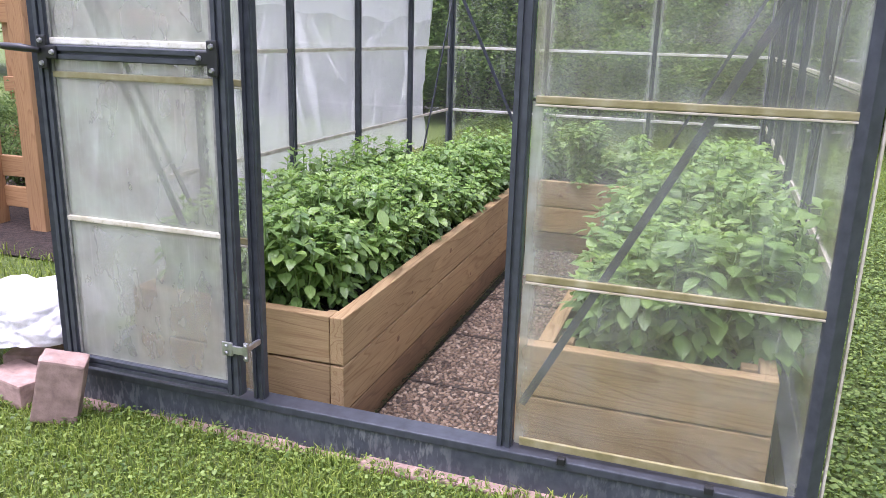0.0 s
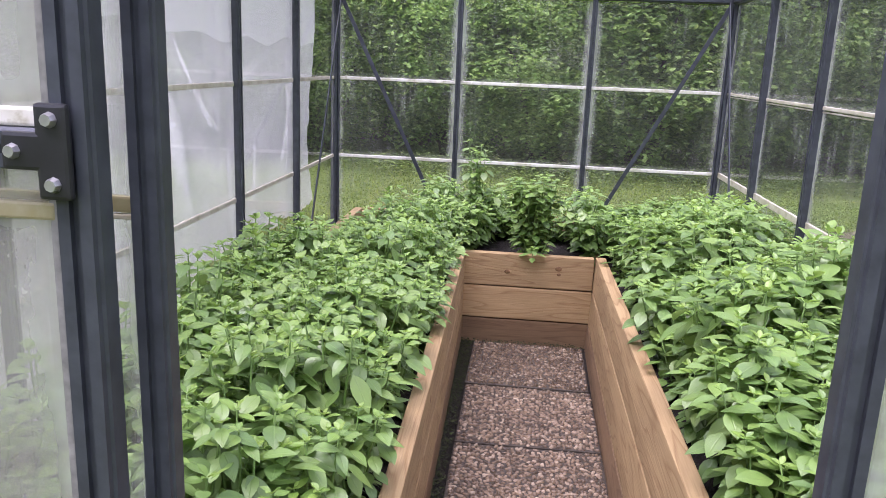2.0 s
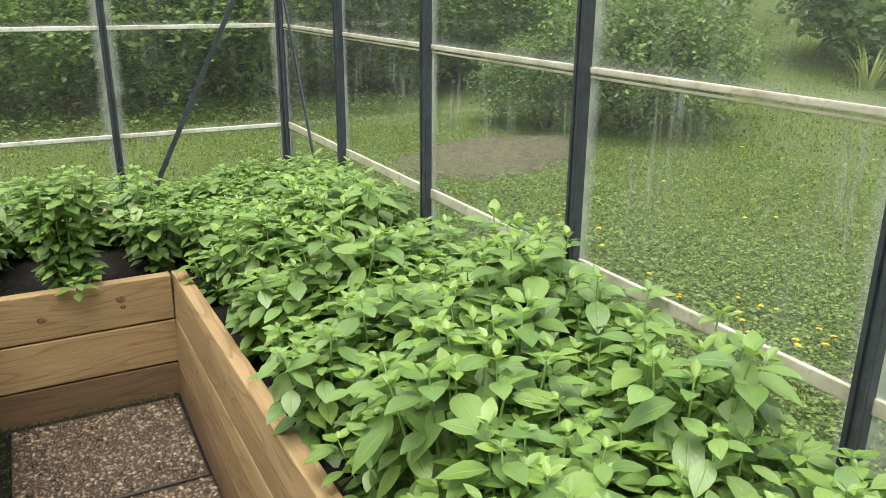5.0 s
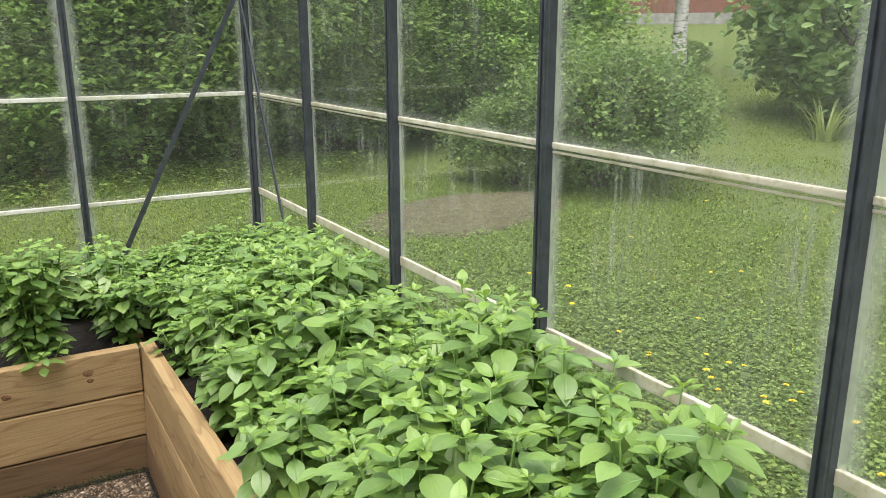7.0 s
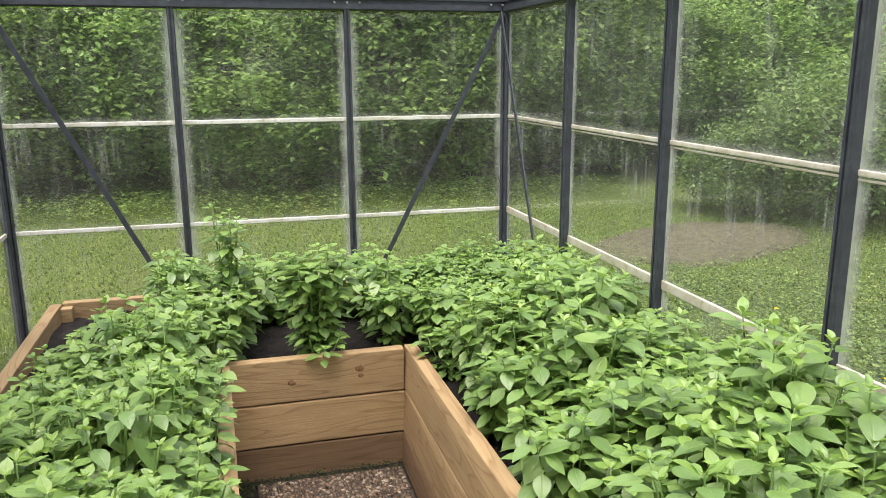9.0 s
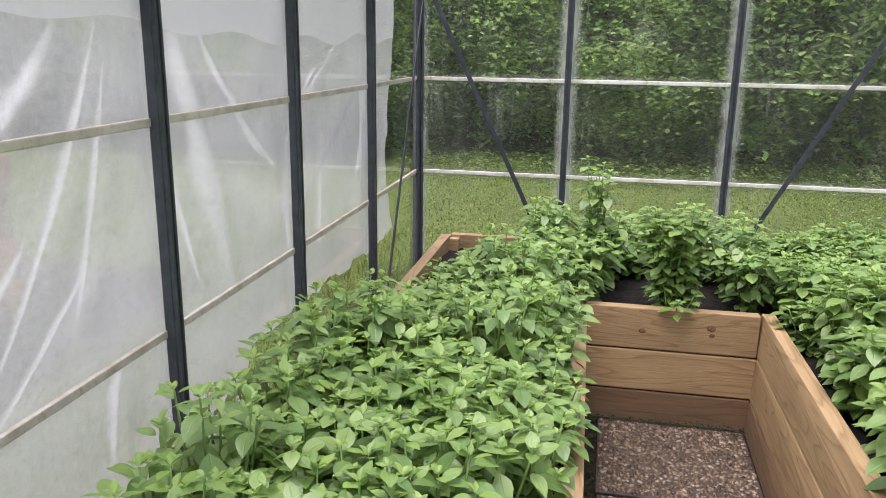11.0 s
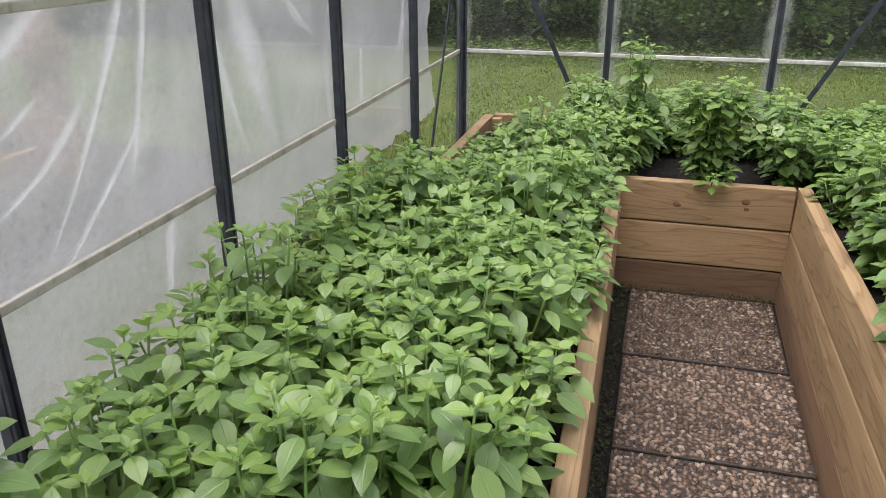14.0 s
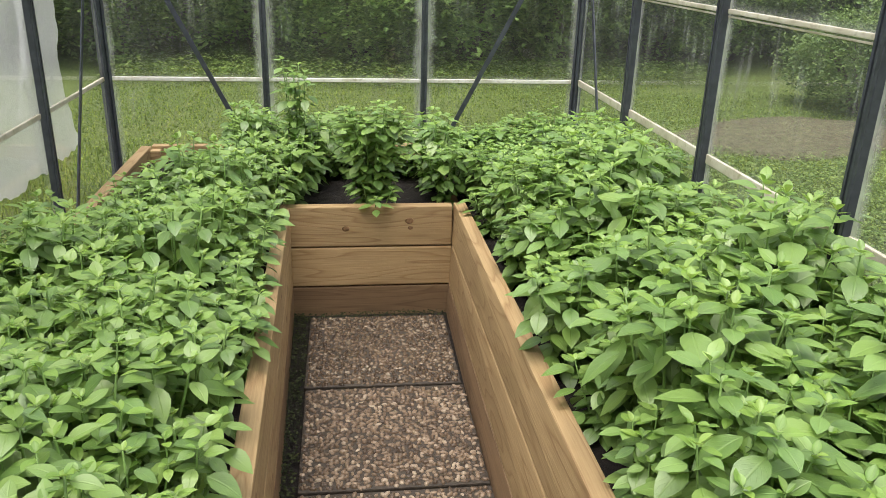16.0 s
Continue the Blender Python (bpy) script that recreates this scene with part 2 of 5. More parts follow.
def make_fleece(name, through_share, open_share, white=0.9, mottle=0.84, frayed=False):
    m, n, l, p = material(name)
    n.remove(p)
    fibre = noise_tex(n, l, 330, 3, (1, 1, 1))
    cloud = noise_tex(n, l, 62, 8, (1, 0.8, 1.1), rough=0.75)
    drift = noise_tex(n, l, 2.6, 3, (1, 0.8, 1.2))
    c = ramp(n, l, cloud, [(0.42, (white * mottle,) * 3), (0.58, (white,) * 3)])
    df, tl, tr = n.new("ShaderNodeBsdfDiffuse"), n.new("ShaderNodeBsdfTranslucent"), n.new("ShaderNodeBsdfTransparent")
    l.new(c, df.inputs[0])
    l.new(c, tl.inputs[0])
    a, b = n.new("ShaderNodeMixShader"), n.new("ShaderNodeMixShader")
    a.inputs[0].default_value = through_share
    l.new(df.outputs[0], a.inputs[1])
    l.new(tl.outputs[0], a.inputs[2])
    patch = math_node(n, l, "MULTIPLY_ADD", fibre, 0.25, math_node(n, l, "MULTIPLY", cloud, 0.75))
    patch = math_node(n, l, "MULTIPLY_ADD", math_node(n, l, "SUBTRACT", drift, 0.5), 0.25, patch)
    holes = math_node(n, l, "MULTIPLY", ramp(n, l, patch, [(0.39, (0.3, 0.3, 0.3)), (0.61, (1, 1, 1))]), open_share)
    if frayed:
        uv = n.new("ShaderNodeSeparateXYZ")
        l.new(n.new("ShaderNodeTexCoord").outputs["UV"], uv.inputs[0])
        away = math_node(n, l, "ABSOLUTE", math_node(n, l, "SUBTRACT", uv.outputs[0], 0.5))
        ends = math_node(n, l, "ABSOLUTE", math_node(n, l, "SUBTRACT", uv.outputs[1], 0.5))
        ends = math_node(n, l, "MULTIPLY", math_node(n, l, "MAXIMUM", math_node(n, l, "SUBTRACT", ends, 0.22), 0.0), 1.6)
        torn = math_node(n, l, "MULTIPLY_ADD", math_node(n, l, "SUBTRACT", cloud, 0.5), 0.9, math_node(n, l, "ADD", away, ends))
        holes = math_node(n, l, "MAXIMUM", holes, ramp(n, l, torn, [(0.16, (0, 0, 0)), (0.48, (1, 1, 1))]))
    l.new(holes, b.inputs[0])
    l.new(a.outputs[0], b.inputs[1])
    l.new(tr.outputs[0], b.inputs[2])
    l.new(b.outputs[0], n["Material Output"].inputs[0])
    return m


FLEECE = make_fleece("white_crop_fleece", 0.56, 0.52, 0.97, 0.82)
FLEECE_TOP = make_fleece("doubled_crop_fleece", 0.5, 0.06, 0.93, 0.9)
FLEECE_FOLD = make_fleece("folded_crop_fleece", 0.60, 0.02, 0.98, 0.97, True)
FLEECE_PILE = make_fleece("bundled_crop_fleece", 0.2, 0.0)


def make_leaf(name, dark, mid, light, rough=0.42, through_share=0.3, per_object=False, vary=0.0, veins=False):
    m, n, l, p = material(name)
    r = object_random(n) if per_object else island_random(n)
    c = ramp(n, l, r, [(0.0, dark), (0.5, mid), (1.0, light)])
    blot = noise_tex(n, l, 35, 4)
    c = mix_colour(n, l, ramp(n, l, blot, [(0.4, (0, 0, 0)), (0.75, (0.35, 0.35, 0.35))]), c, light)
    if vary:
        tone = n.new("ShaderNodeHueSaturation")
        l.new(c, tone.inputs["Color"])
        l.new(math_node(n, l, "MULTIPLY_ADD", object_random(n), 2 * vary, 1 - vary), tone.inputs["Value"])
        c = tone.outputs[0]
    l.new(c, p.inputs["Base Color"])
    p.inputs["Roughness"].default_value = rough
    p.inputs["Specular IOR Level"].default_value = 0.9 if veins else 0.3
    relief = noise_tex(n, l, 120, 3)
    if veins:
        uv = n.new("ShaderNodeSeparateXYZ")
        l.new(n.new("ShaderNodeTexCoord").outputs["UV"], uv.inputs[0])
        across = math_node(n, l, "ABSOLUTE", math_node(n, l, "SUBTRACT", uv.outputs[0], 0.5))
        rib = ramp(n, l, across, [(0.015, (1, 1, 1)), (0.06, (0, 0, 0))])
        ladder = math_node(n, l, "FRACT", math_node(n, l, "MULTIPLY", math_node(n, l, "SUBTRACT", uv.outputs[1], math_node(n, l, "MULTIPLY", across, 0.75)), 7.0))
        side_vein = ramp(n, l, ladder, [(0.0, (0, 0, 0)), (0.42, (0.0, 0.0, 0.0)), (0.5, (1, 1, 1)), (0.58, (0, 0, 0))])
        lines = math_node(n, l, "MAXIMUM", rib, math_node(n, l, "MULTIPLY", side_vein, 0.3))
        pale = tuple(min(1.0, v * 1.35 + 0.02) for v in light)
        vein_mix = mix_colour(n, l, math_node(n, l, "MULTIPLY", lines, 0.16), c, pale)
        l.new(vein_mix, p.inputs["Base Color"])
        puff = math_node(n, l, "SUBTRACT", math_node(n, l, "MULTIPLY", relief, 0.5), lines)
        bump(n, l, puff, p, 0.35, 0.0022)
    else:
        bump(n, l, relief, p, 0.25, 0.002)
    tl = n.new("ShaderNodeBsdfTranslucent")
    warm = n.new("ShaderNodeHueSaturation")
    warm.inputs["Hue"].default_value, warm.inputs["Value"].default_value = 0.485, 1.25
    l.new(c, warm.inputs["Color"])
    l.new(warm.outputs[0], tl.inputs[0])
    mx = n.new("ShaderNodeMixShader")
    mx.inputs[0].default_value = through_share
    l.new(p.outputs[0], mx.inputs[1])
    l.new(tl.outputs[0], mx.inputs[2])
    l.new(mx.outputs[0], n["Material Output"].inputs[0])
    return m


LEAF = make_leaf("basil_leaf", (0.104, 0.205, 0.047), (0.163, 0.292, 0.064), (0.238, 0.380, 0.087), 0.40, 0.25, veins=True)
LEAF_BIG = make_leaf("broad_basil_leaf", (0.122, 0.240, 0.064), (0.178, 0.318, 0.080), (0.248, 0.398, 0.104), 0.40, 0.25, per_object=True, veins=True)
LEAF_YOUNG = make_leaf("young_basil_leaf", (0.17, 0.32, 0.065), (0.22, 0.385, 0.075), (0.29, 0.45, 0.09), veins=True)
STEM = simple("green_stem", (0.16, 0.28, 0.07), 0.5, 0, 40, 0.3)
HEDGE_LEAF = make_leaf("hedge_leaf", (0.080, 0.155, 0.045), (0.185, 0.320, 0.088), (0.34, 0.490, 0.145), 0.5, 0.48, vary=0.22)
BROAD_LEAF = make_leaf("broad_shrub_leaf", (0.11, 0.20, 0.07), (0.17, 0.28, 0.10), (0.26, 0.37, 0.14), 0.45, 0.35)
BUSH_LEAF = make_leaf("bush_leaf", (0.065, 0.125, 0.040), (0.125, 0.21, 0.062), (0.22, 0.32, 0.10), 0.5, 0.35, vary=0.2)
LILY = make_leaf("daylily_leaf", (0.22, 0.30, 0.09), (0.30, 0.38, 0.13), (0.42, 0.46, 0.20), 0.5, 0.25)
BLADE = make_leaf("grass_blade", (0.050, 0.095, 0.014), (0.145, 0.230, 0.030), (0.30, 0.37, 0.075), 0.5, 0.25)
CLOVER = make_leaf("clover_leaf", (0.038, 0.078, 0.016), (0.11, 0.188, 0.038), (0.24, 0.33, 0.085), 0.42, 0.2)
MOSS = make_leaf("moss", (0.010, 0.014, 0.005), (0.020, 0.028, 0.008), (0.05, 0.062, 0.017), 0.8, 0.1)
YELLOW = simple("yellow_petals", (0.80, 0.62, 0.03), 0.6, 0, 60, 0.2)


def make_lawn():
    m, n, l, p = material("lawn")
    big, mid, fine = noise_tex(n, l, 0.6, 5), noise_tex(n, l, 5, 5), noise_tex(n, l, 55, 5, rough=0.7)
    c = ramp(n, l, fine, [(0.3, (0.040, 0.062, 0.011)), (0.5, (0.092, 0.140, 0.021)), (0.72, (0.18, 0.235, 0.044))])
    c = mix_colour(n, l, ramp(n, l, mid, [(0.4, (0, 0, 0)), (0.75, (0.45, 0.45, 0.45))]), c, (0.17, 0.20, 0.06))
    c = mix_colour(n, l, ramp(n, l, big, [(0.4, (0, 0, 0)), (0.7, (0.35, 0.35, 0.35))]), c, (0.05, 0.10, 0.02))
    l.new(c, p.inputs["Base Color"])
    p.inputs["Roughness"].default_value = 0.9
    bump(n, l, fine, p, 0.9, 0.03)
    return m


LAWN = make_lawn()
BARE = simple("bare_earth", (0.130, 0.118, 0.066), 0.95, 0, 22, 0.45, 1.0, 0.02)
CLOD = simple("earth_clods", (0.155, 0.135, 0.085), 0.95, 0, 30, 0.35, 0.6, 0.01)


def make_concrete():
    m, n, l, p = material("slab_concrete")
    f, g = noise_tex(n, l, 120, 5), noise_tex(n, l, 7, 5)
    c = ramp(n, l, f, [(0.3, (0.020, 0.016, 0.011)), (0.7, (0.065, 0.050, 0.034))])
    c = mix_colour(n, l, ramp(n, l, g, [(0.45, (0, 0, 0)), (0.75, (0.7, 0.7, 0.7))]), c, (0.05, 0.036, 0.027))
    l.new(c, p.inputs["Base Color"])
    p.inputs["Roughness"].default_value = 0.7
    bump(n, l, f, p, 0.5, 0.004)
    return m


CONCRETE = make_concrete()


def make_pebble(name, tone, rough):
    m, n, l, p = material(name)
    c = ramp(n, l, island_random(n), [(u, tuple(v * tone for v in k)) for u, k in ((0.0, (0.06, 0.042, 0.028)), (0.25, (0.135, 0.092, 0.058)), (0.55, (0.195, 0.138, 0.089)), (0.85, (0.275, 0.204, 0.138)), (1.0, (0.42, 0.345, 0.25)))])
    c = mix_colour(n, l, 0.5, c, ramp(n, l, noise_tex(n, l, 5, 4), [(0.35, (0.38, 0.35, 0.32)), (0.65, (1, 1, 1))]), "MULTIPLY")
    l.new(c, p.inputs["Base Color"])
    p.inputs["Roughness"].default_value = rough
    return m


PEBBLE = make_pebble("river_pebbles", 1.0, 0.36)
PEBBLE_WET = make_pebble("wet_river_pebbles", 0.72, 0.2)


# ---- mesh helpers ----
def part(name, bm, mat, parent=None, label="", smooth=False):
    me = bpy.data.meshes.new(name)
    bm.to_mesh(me)
    bm.free()
    me.materials.append(mat)
    if smooth:
        me.polygons.foreach_set("use_smooth", [True] * len(me.polygons))
    ob = new(name, me)
    ob.parent = parent
    return tagged(ob, label)


def mesh_part(name, verts, faces, mat, parent=None, label="", smooth=False):
    me = bpy.data.meshes.new(name)
    me.from_pydata(verts, [], faces)
    me.materials.append(mat)
    if smooth:
        me.polygons.foreach_set("use_smooth", [True] * len(me.polygons))
    ob = new(name, me)
    ob.parent = parent
    return tagged(ob, label)


def empty(name, m=None, label="", category="", group="", kind=""):
    ob = new(name)
    ob.empty_display_size = 0.1
    if m is not None:
        ob.matrix_basis = m
    return tagged(ob, label, category, group, kind)


def bm_box(x0, x1, y0, y1, z0, z1, bevel=0.0, bm=None):
    """A box with eased edges."""
    own = bmesh.new()
    bmesh.ops.create_cube(own, size=1, matrix=Matrix.Translation(((x0 + x1) / 2, (y0 + y1) / 2, (z0 + z1) / 2)) @ Matrix.Diagonal((x1 - x0, y1 - y0, z1 - z0, 1)))
    if bevel:
        bmesh.ops.bevel(own, geom=own.edges[:], offset=bevel, segments=2, profile=0.6, affect="EDGES")
    if bm is None:
        return own
    me = bpy.data.meshes.new("tmp")
    own.to_mesh(me)
    own.free()
    bm.from_mesh(me)
    bpy.data.meshes.remove(me)
    return bm


PROFILE = ((-.5, .5), (-.5, -.2), (-.42, -.26), (-.42, -.5), (-.12, -.5), (-.12, -.30), (.12, -.30), (.12, -.5), (.42, -.5), (.42, -.26), (.5, -.2), (.5, .5))


def bar(name, a, b, w, d, inward, mat, parent, label=""):
    """A grooved aluminium section from a to b, its ribs towards the inside."""
    a, b, inward = Vector(a), Vector(b), Vector(inward).normalized()
    axis = (b - a).normalized()
    side = axis.cross(inward).normalized()
    bm = bmesh.new()
    rings = []
    for p in (a, b):
        rings.append([bm.verts.new(p + side * u * w - inward * v * d) for u, v in PROFILE])
    k = len(PROFILE)
    for i in range(k):
        bm.faces.new((rings[0][i], rings[0][(i + 1) % k], rings[1][(i + 1) % k], rings[1][i]))
    bm.faces.new(rings[0][::-1])
    bm.faces.new(rings[1])
    bmesh.ops.recalc_face_normals(bm, faces=bm.faces)
    return part(name, bm, mat, parent, label)


def flat_bar(name, a, b, w, d, face, mat, parent, label=""):
    """A flat strip from a to b, w wide in the plane whose normal is face, d thick, with eased edges."""
    a, b, face = Vector(a), Vector(b), Vector(face).normalized()
    axis = (b - a).normalized()
    side = axis.cross(face).normalized()
    m = Matrix((axis, side, face)).transposed().to_4x4()
    m.translation = (a + b) / 2
    length = (b - a).length
    bm = bm_box(-length / 2, length / 2, -w / 2, w / 2, -d / 2, d / 2, min(w, d) * 0.25)
    bm.transform(m)
    return part(name, bm, mat, parent, label)


def tube(points, radii, sides=6, bm=None):
    bm = bm or bmesh.new()
    rings = []
    for i, p in enumerate(points):
        p = Vector(p)
        d = (Vector(points[min(i + 1, len(points) - 1)]) - Vector(points[max(i - 1, 0)])).normalized()
        q = d.to_track_quat("Z", "Y")
        rings.append([bm.verts.new(p + q @ Vector((math.cos(a), math.sin(a), 0)) * radii[i]) for a in (2 * math.pi * k / sides for k in range(sides))])
    for r0, r1 in zip(rings, rings[1:]):
        for k in range(sides):
            bm.faces.new((r0[k], r0[(k + 1) % sides], r1[(k + 1) % sides], r1[k]))
    bm.faces.new(rings[0][::-1])
    bm.faces.new(rings[-1])
    return bm


def bolt(at, normal, parent, r=0.006):
    q = Vector(normal).to_track_quat("Z", "Y").to_matrix().to_4x4()
    bm = bmesh.new()
    bmesh.ops.create_cone(bm, cap_ends=True, segments=8, radius1=r, radius2=r * 0.7, depth=r, matrix=Matrix.Translation(at) @ q)
    return part("bolt", bm, STEEL, parent, "shiny steel bolt head")


PANE_MESHES = {}


def pane(parent, x, y, z0, z1, width, turned, mat):
    """An acrylic sheet, 4 mm thick, its middle at x, y."""
    key = (round(width, 3), round(z1 - z0, 3), mat.name)
    if key not in PANE_MESHES:
        bm = bm_box(-width / 2, width / 2, -0.002, 0.002, 0, z1 - z0)
        me = bpy.data.meshes.new("pane")
        bm.to_mesh(me)
        bm.free()
        me.materials.append(mat)
        PANE_MESHES[key] = me
    ob = new("pane", PANE_MESHES[key])
    ob.parent = parent
    ob.matrix_basis = pose(x, y, z0, 0, 0, 90 if turned else 0)
    ob.visible_shadow = False
    return ob


# ---- ground ----
def ground_height(x, y):
    d = 0.72 * x + 0.69 * y
    return GROUND + 0.09 * max(0.0, min(d - 8.0, 30.0)) * (1 if x > 2 else max(0, x / 2))


def build_ground():
    xs = sorted({-400, -120, -50, -25, -14, XL - 0.03, XR + 0.03, 25, 32, 50, 120, 400, *[round(-9 + 0.9 * i, 2) for i in range(8)], *[1.5 + 0.9 * i for i in range(24)]})
    ys = sorted({-400, -120, -50, -25, -14, -9, -6, -4.4, -3.4, YF - 0.02, YB + 0.03, 25, 32, 50, 120, 400, *[1.8 + 0.9 * i for i in range(24)], -1.5, -0.5, 0.5})
    verts = [(x, y, ground_height(x, y)) for y in ys for x in xs]
    faces = []
    for j in range(len(ys) - 1):
        for i in range(len(xs) - 1):
            if XL - 0.04 < (xs[i] + xs[i + 1]) / 2 < XR + 0.04 and YF - 0.03 < (ys[j] + ys[j + 1]) / 2 < YB + 0.04:
                continue
            a = j * len(xs) + i
            faces.append((a, a + 1, a + 1 + len(xs), a + len(xs)))
    g = mesh_part("ground", verts, faces, LAWN, smooth=True)
    tagged(g, "mown green lawn with clover and weeds", "lawn", kind="structure")


build_ground()

floor = part("floor", bm_box(XL - 0.03, XR + 0.03, YF - 0.02, YB + 0.03, -0.2, -0.03), SOIL_MAT)
tagged(floor, "dark damp earth under the paving slabs", "floor", kind="structure")


# ---- greenhouse ----
def rows_of(parent, spans, fixed, turned, mats, zs, inward, strip):
    """Panes and glazing strips between the posts of one wall."""
    if strip is not STRIP_MOSSY:
        fixed -= 0.010 * (inward[0] + inward[1])
    for a, b in spans:
        w = b - a - 0.012
        mid = (a + b) / 2
        for (z0, z1), mat in zip(zip(zs, zs[1:]), mats):
            x, y = (fixed, mid) if turned else (mid, fixed)
            pane(parent, x, y, z0 + 0.004, z1 - 0.004, w, turned, mat)
        if strip:
            for z in zs[1:-1]:
                p0 = (fixed, a + 0.013, z) if turned else (a + 0.013, fixed, z)
                p1 = (fixed, b - 0.013, z) if turned else (b - 0.013, fixed, z)
                flat_bar("glazing_strip", p0, p1, 0.030 if strip is STRIP_CREAM and z == LOW else 0.014 if strip is STRIP_CREAM else 0.018, 0.012, inward, strip, parent, "pale strip stained with algae")
                if strip is STRIP_CREAM and z == UP:
                    low = Vector((0, 0, -0.015))
                    flat_bar("strip_lip", Vector(p0) + low, Vector(p1) + low, 0.005, 0.008, inward, STRIP_LIP, parent, "thin pale plastic lip")
                if strip is STRIP_MOSSY:
                    low = Vector((0, -0.004, -0.013))
                    flat_bar("strip_lip", Vector(p0) + low, Vector(p1) + low, 0.005, 0.010, inward, STRIP_LIP, parent, "pale plastic lip")


def build_greenhouse():
    back = empty("wall_back", label="glazed gable wall of grey aluminium and clear panes", category="glass wall", kind="structure")
    left = empty("wall_left", label="glazed side wall of grey aluminium, veiled in fleece", category="glass wall", kind="structure")
    right = empty("wall_right", label="glazed side wall of grey aluminium with streaked panes", category="glass wall", kind="structure")
    front = empty("wall_front", label="glazed front wall of grey aluminium with a door opening", category="glass wall", kind="structure")
    zs = (SILL + 0.02, LOW, UP, EAVE - 0.02)
    zf = (SILL + 0.02, 0.648, 1.085, EAVE - 0.02)
    rows_of(back, [(XL, BACK_POSTS[0]), BACK_POSTS, (BACK_POSTS[1], XR)], YB, False, (PANE, PANE, PANE), zs, (0, -1, 0), STRIP)
    ly = (YF, *LEFT_POSTS, YB)
    ry = (YF, *RIGHT_POSTS, YB)
    rows_of(left, list(zip(ly, ly[1:])), XL, True, (PANE_VEILED, PANE_VEILED, PANE_VEILED), zs, (1, 0, 0), STRIP_DULL)
    rows_of(right, list(zip(ry, ry[1:])), XR, True, (PANE_RUNS, PANE_RUNS, PANE_RUNS), zs, (-1, 0, 0), STRIP_CREAM)
    rows_of(front, [(XL, JAMB_L)], YF, False, (PANE, PANE, PANE), zf, (0, -1, 0), STRIP_MOSSY)
    rows_of(front, [(JAMB_R + 0.02, XR)], YF, False, (PANE_DIRTY, PANE_DIRTY, PANE_DIRTY), zf, (0, -1, 0), STRIP_MOSSY)
    for x in BACK_POSTS:
        bar("post", (x, YB - 0.006, SILL), (x, YB - 0.006, EAVE + 0.45), 0.028, 0.030, (0, -1, 0), FRAME, back)
    for y in LEFT_POSTS:
        bar("post", (XL + 0.006, y, SILL), (XL + 0.006, y, EAVE), 0.028, 0.029, (1, 0, 0), FRAME, left)
    for y in RIGHT_POSTS:
        bar("post", (XR - 0.006, y, SILL), (XR - 0.006, y, EAVE), 0.028, 0.029, (-1, 0, 0), FRAME, right)
    for x, y, owner, into in ((XL, YB, back, (1, -1, 0)), (XR, YB, back, (-1, -1, 0)), (XL, YF, front, (1, 1, 0)), (XR, YF, front, (-1, 1, 0))):
        bar("corner_post", (x, y, SILL), (x, y, EAVE), 0.040, 0.036, into, FRAME, owner)
    flat_bar("edge_strip", (XR + .036, YF + .012, SILL + .02), (XR + .036, YF + .012, 1.12), 0.016, 0.006, (1, 0, 0), STRIP_DULL, right, "pale edge strip of the end pane")
    flat_bar("moss_line", (JAMB_R + .04, YF - .004, SILL + .034), (XR - .04, YF - .004, SILL + .034), 0.022, 0.010, (0, -1, 0), STRIP_MOSSY, front, "mossy lower edge of the pane")
    for x in (0.16, 0.52):
        part("clip", bm_box(x - .011, x + .011, YF - .046, YF - .026, SILL + .008, SILL + .026, 0.003), FRAME_DARK, front, "small black glazing clip")
    # jambs of the doorway
    bar("jamb", (JAMB_L, YF - .004, SILL), (JAMB_L, YF - .004, 2.0), 0.035, 0.03, (0, -1, 0), FRAME, front)
    bar("jamb", (JAMB_R, YF, SILL), (JAMB_R, YF, 2.0), 0.040, 0.034, (0, -1, 0), FRAME, front)
    bar("lintel", (JAMB_L - 0.01, YF, 2.0), (JAMB_R + 0.02, YF, 2.0), 0.05, 0.05, (0, -1, 0), FRAME, front)
    # sills
    for owner, box in ((back, (XL - .03, XR + .03, YB - .03, YB + .025)), (left, (XL - .025, XL + .03, YF + .03, YB - .03)), (right, (XR - .03, XR + .025, YF + .03, YB - .03)), (front, (XL - .03, XR + .03, YF - .028, YF + .03))):
        part("sill", bm_box(*box, 0.035, SILL, 0.006), FRAME_WET, owner, "rain-spotted grey base rail")
        x0, x1, y0, y1 = box
        part("sill_lip", bm_box(x0 - .006, x1 + .006, y0 - .006, y1 + .006, SILL - 0.012, SILL + 0.012, 0.004), FRAME, owner)
    # eaves
    for owner, a, b, into in ((back, (XL, YB, EAVE + .02), (XR, YB, EAVE + .02), (0, -1, 0)), (left, (XL, YF, EAVE + .02), (XL, YB, EAVE + .02), (1, 0, 0)), (right, (XR, YF, EAVE + .02), (XR, YB, EAVE + .02), (-1, 0, 0)), (front, (XL, YF, EAVE + .02), (JAMB_L, YF, EAVE + .02), (0, 1, 0)), (front, (JAMB_R, YF, EAVE + .02), (XR, YF, EAVE + .02), (0, 1, 0))):
        bar("eaves_rail", a, b, 0.075, 0.05, into, FRAME, owner)
    for x in (*BACK_POSTS, XL + .03, XR - .03):
        for dx in (-0.055, 0, 0.055):
            if XL < x + dx < XR:
                bolt((x + dx, YB - 0.03, EAVE + 0.014), (0, -1, 0), back)
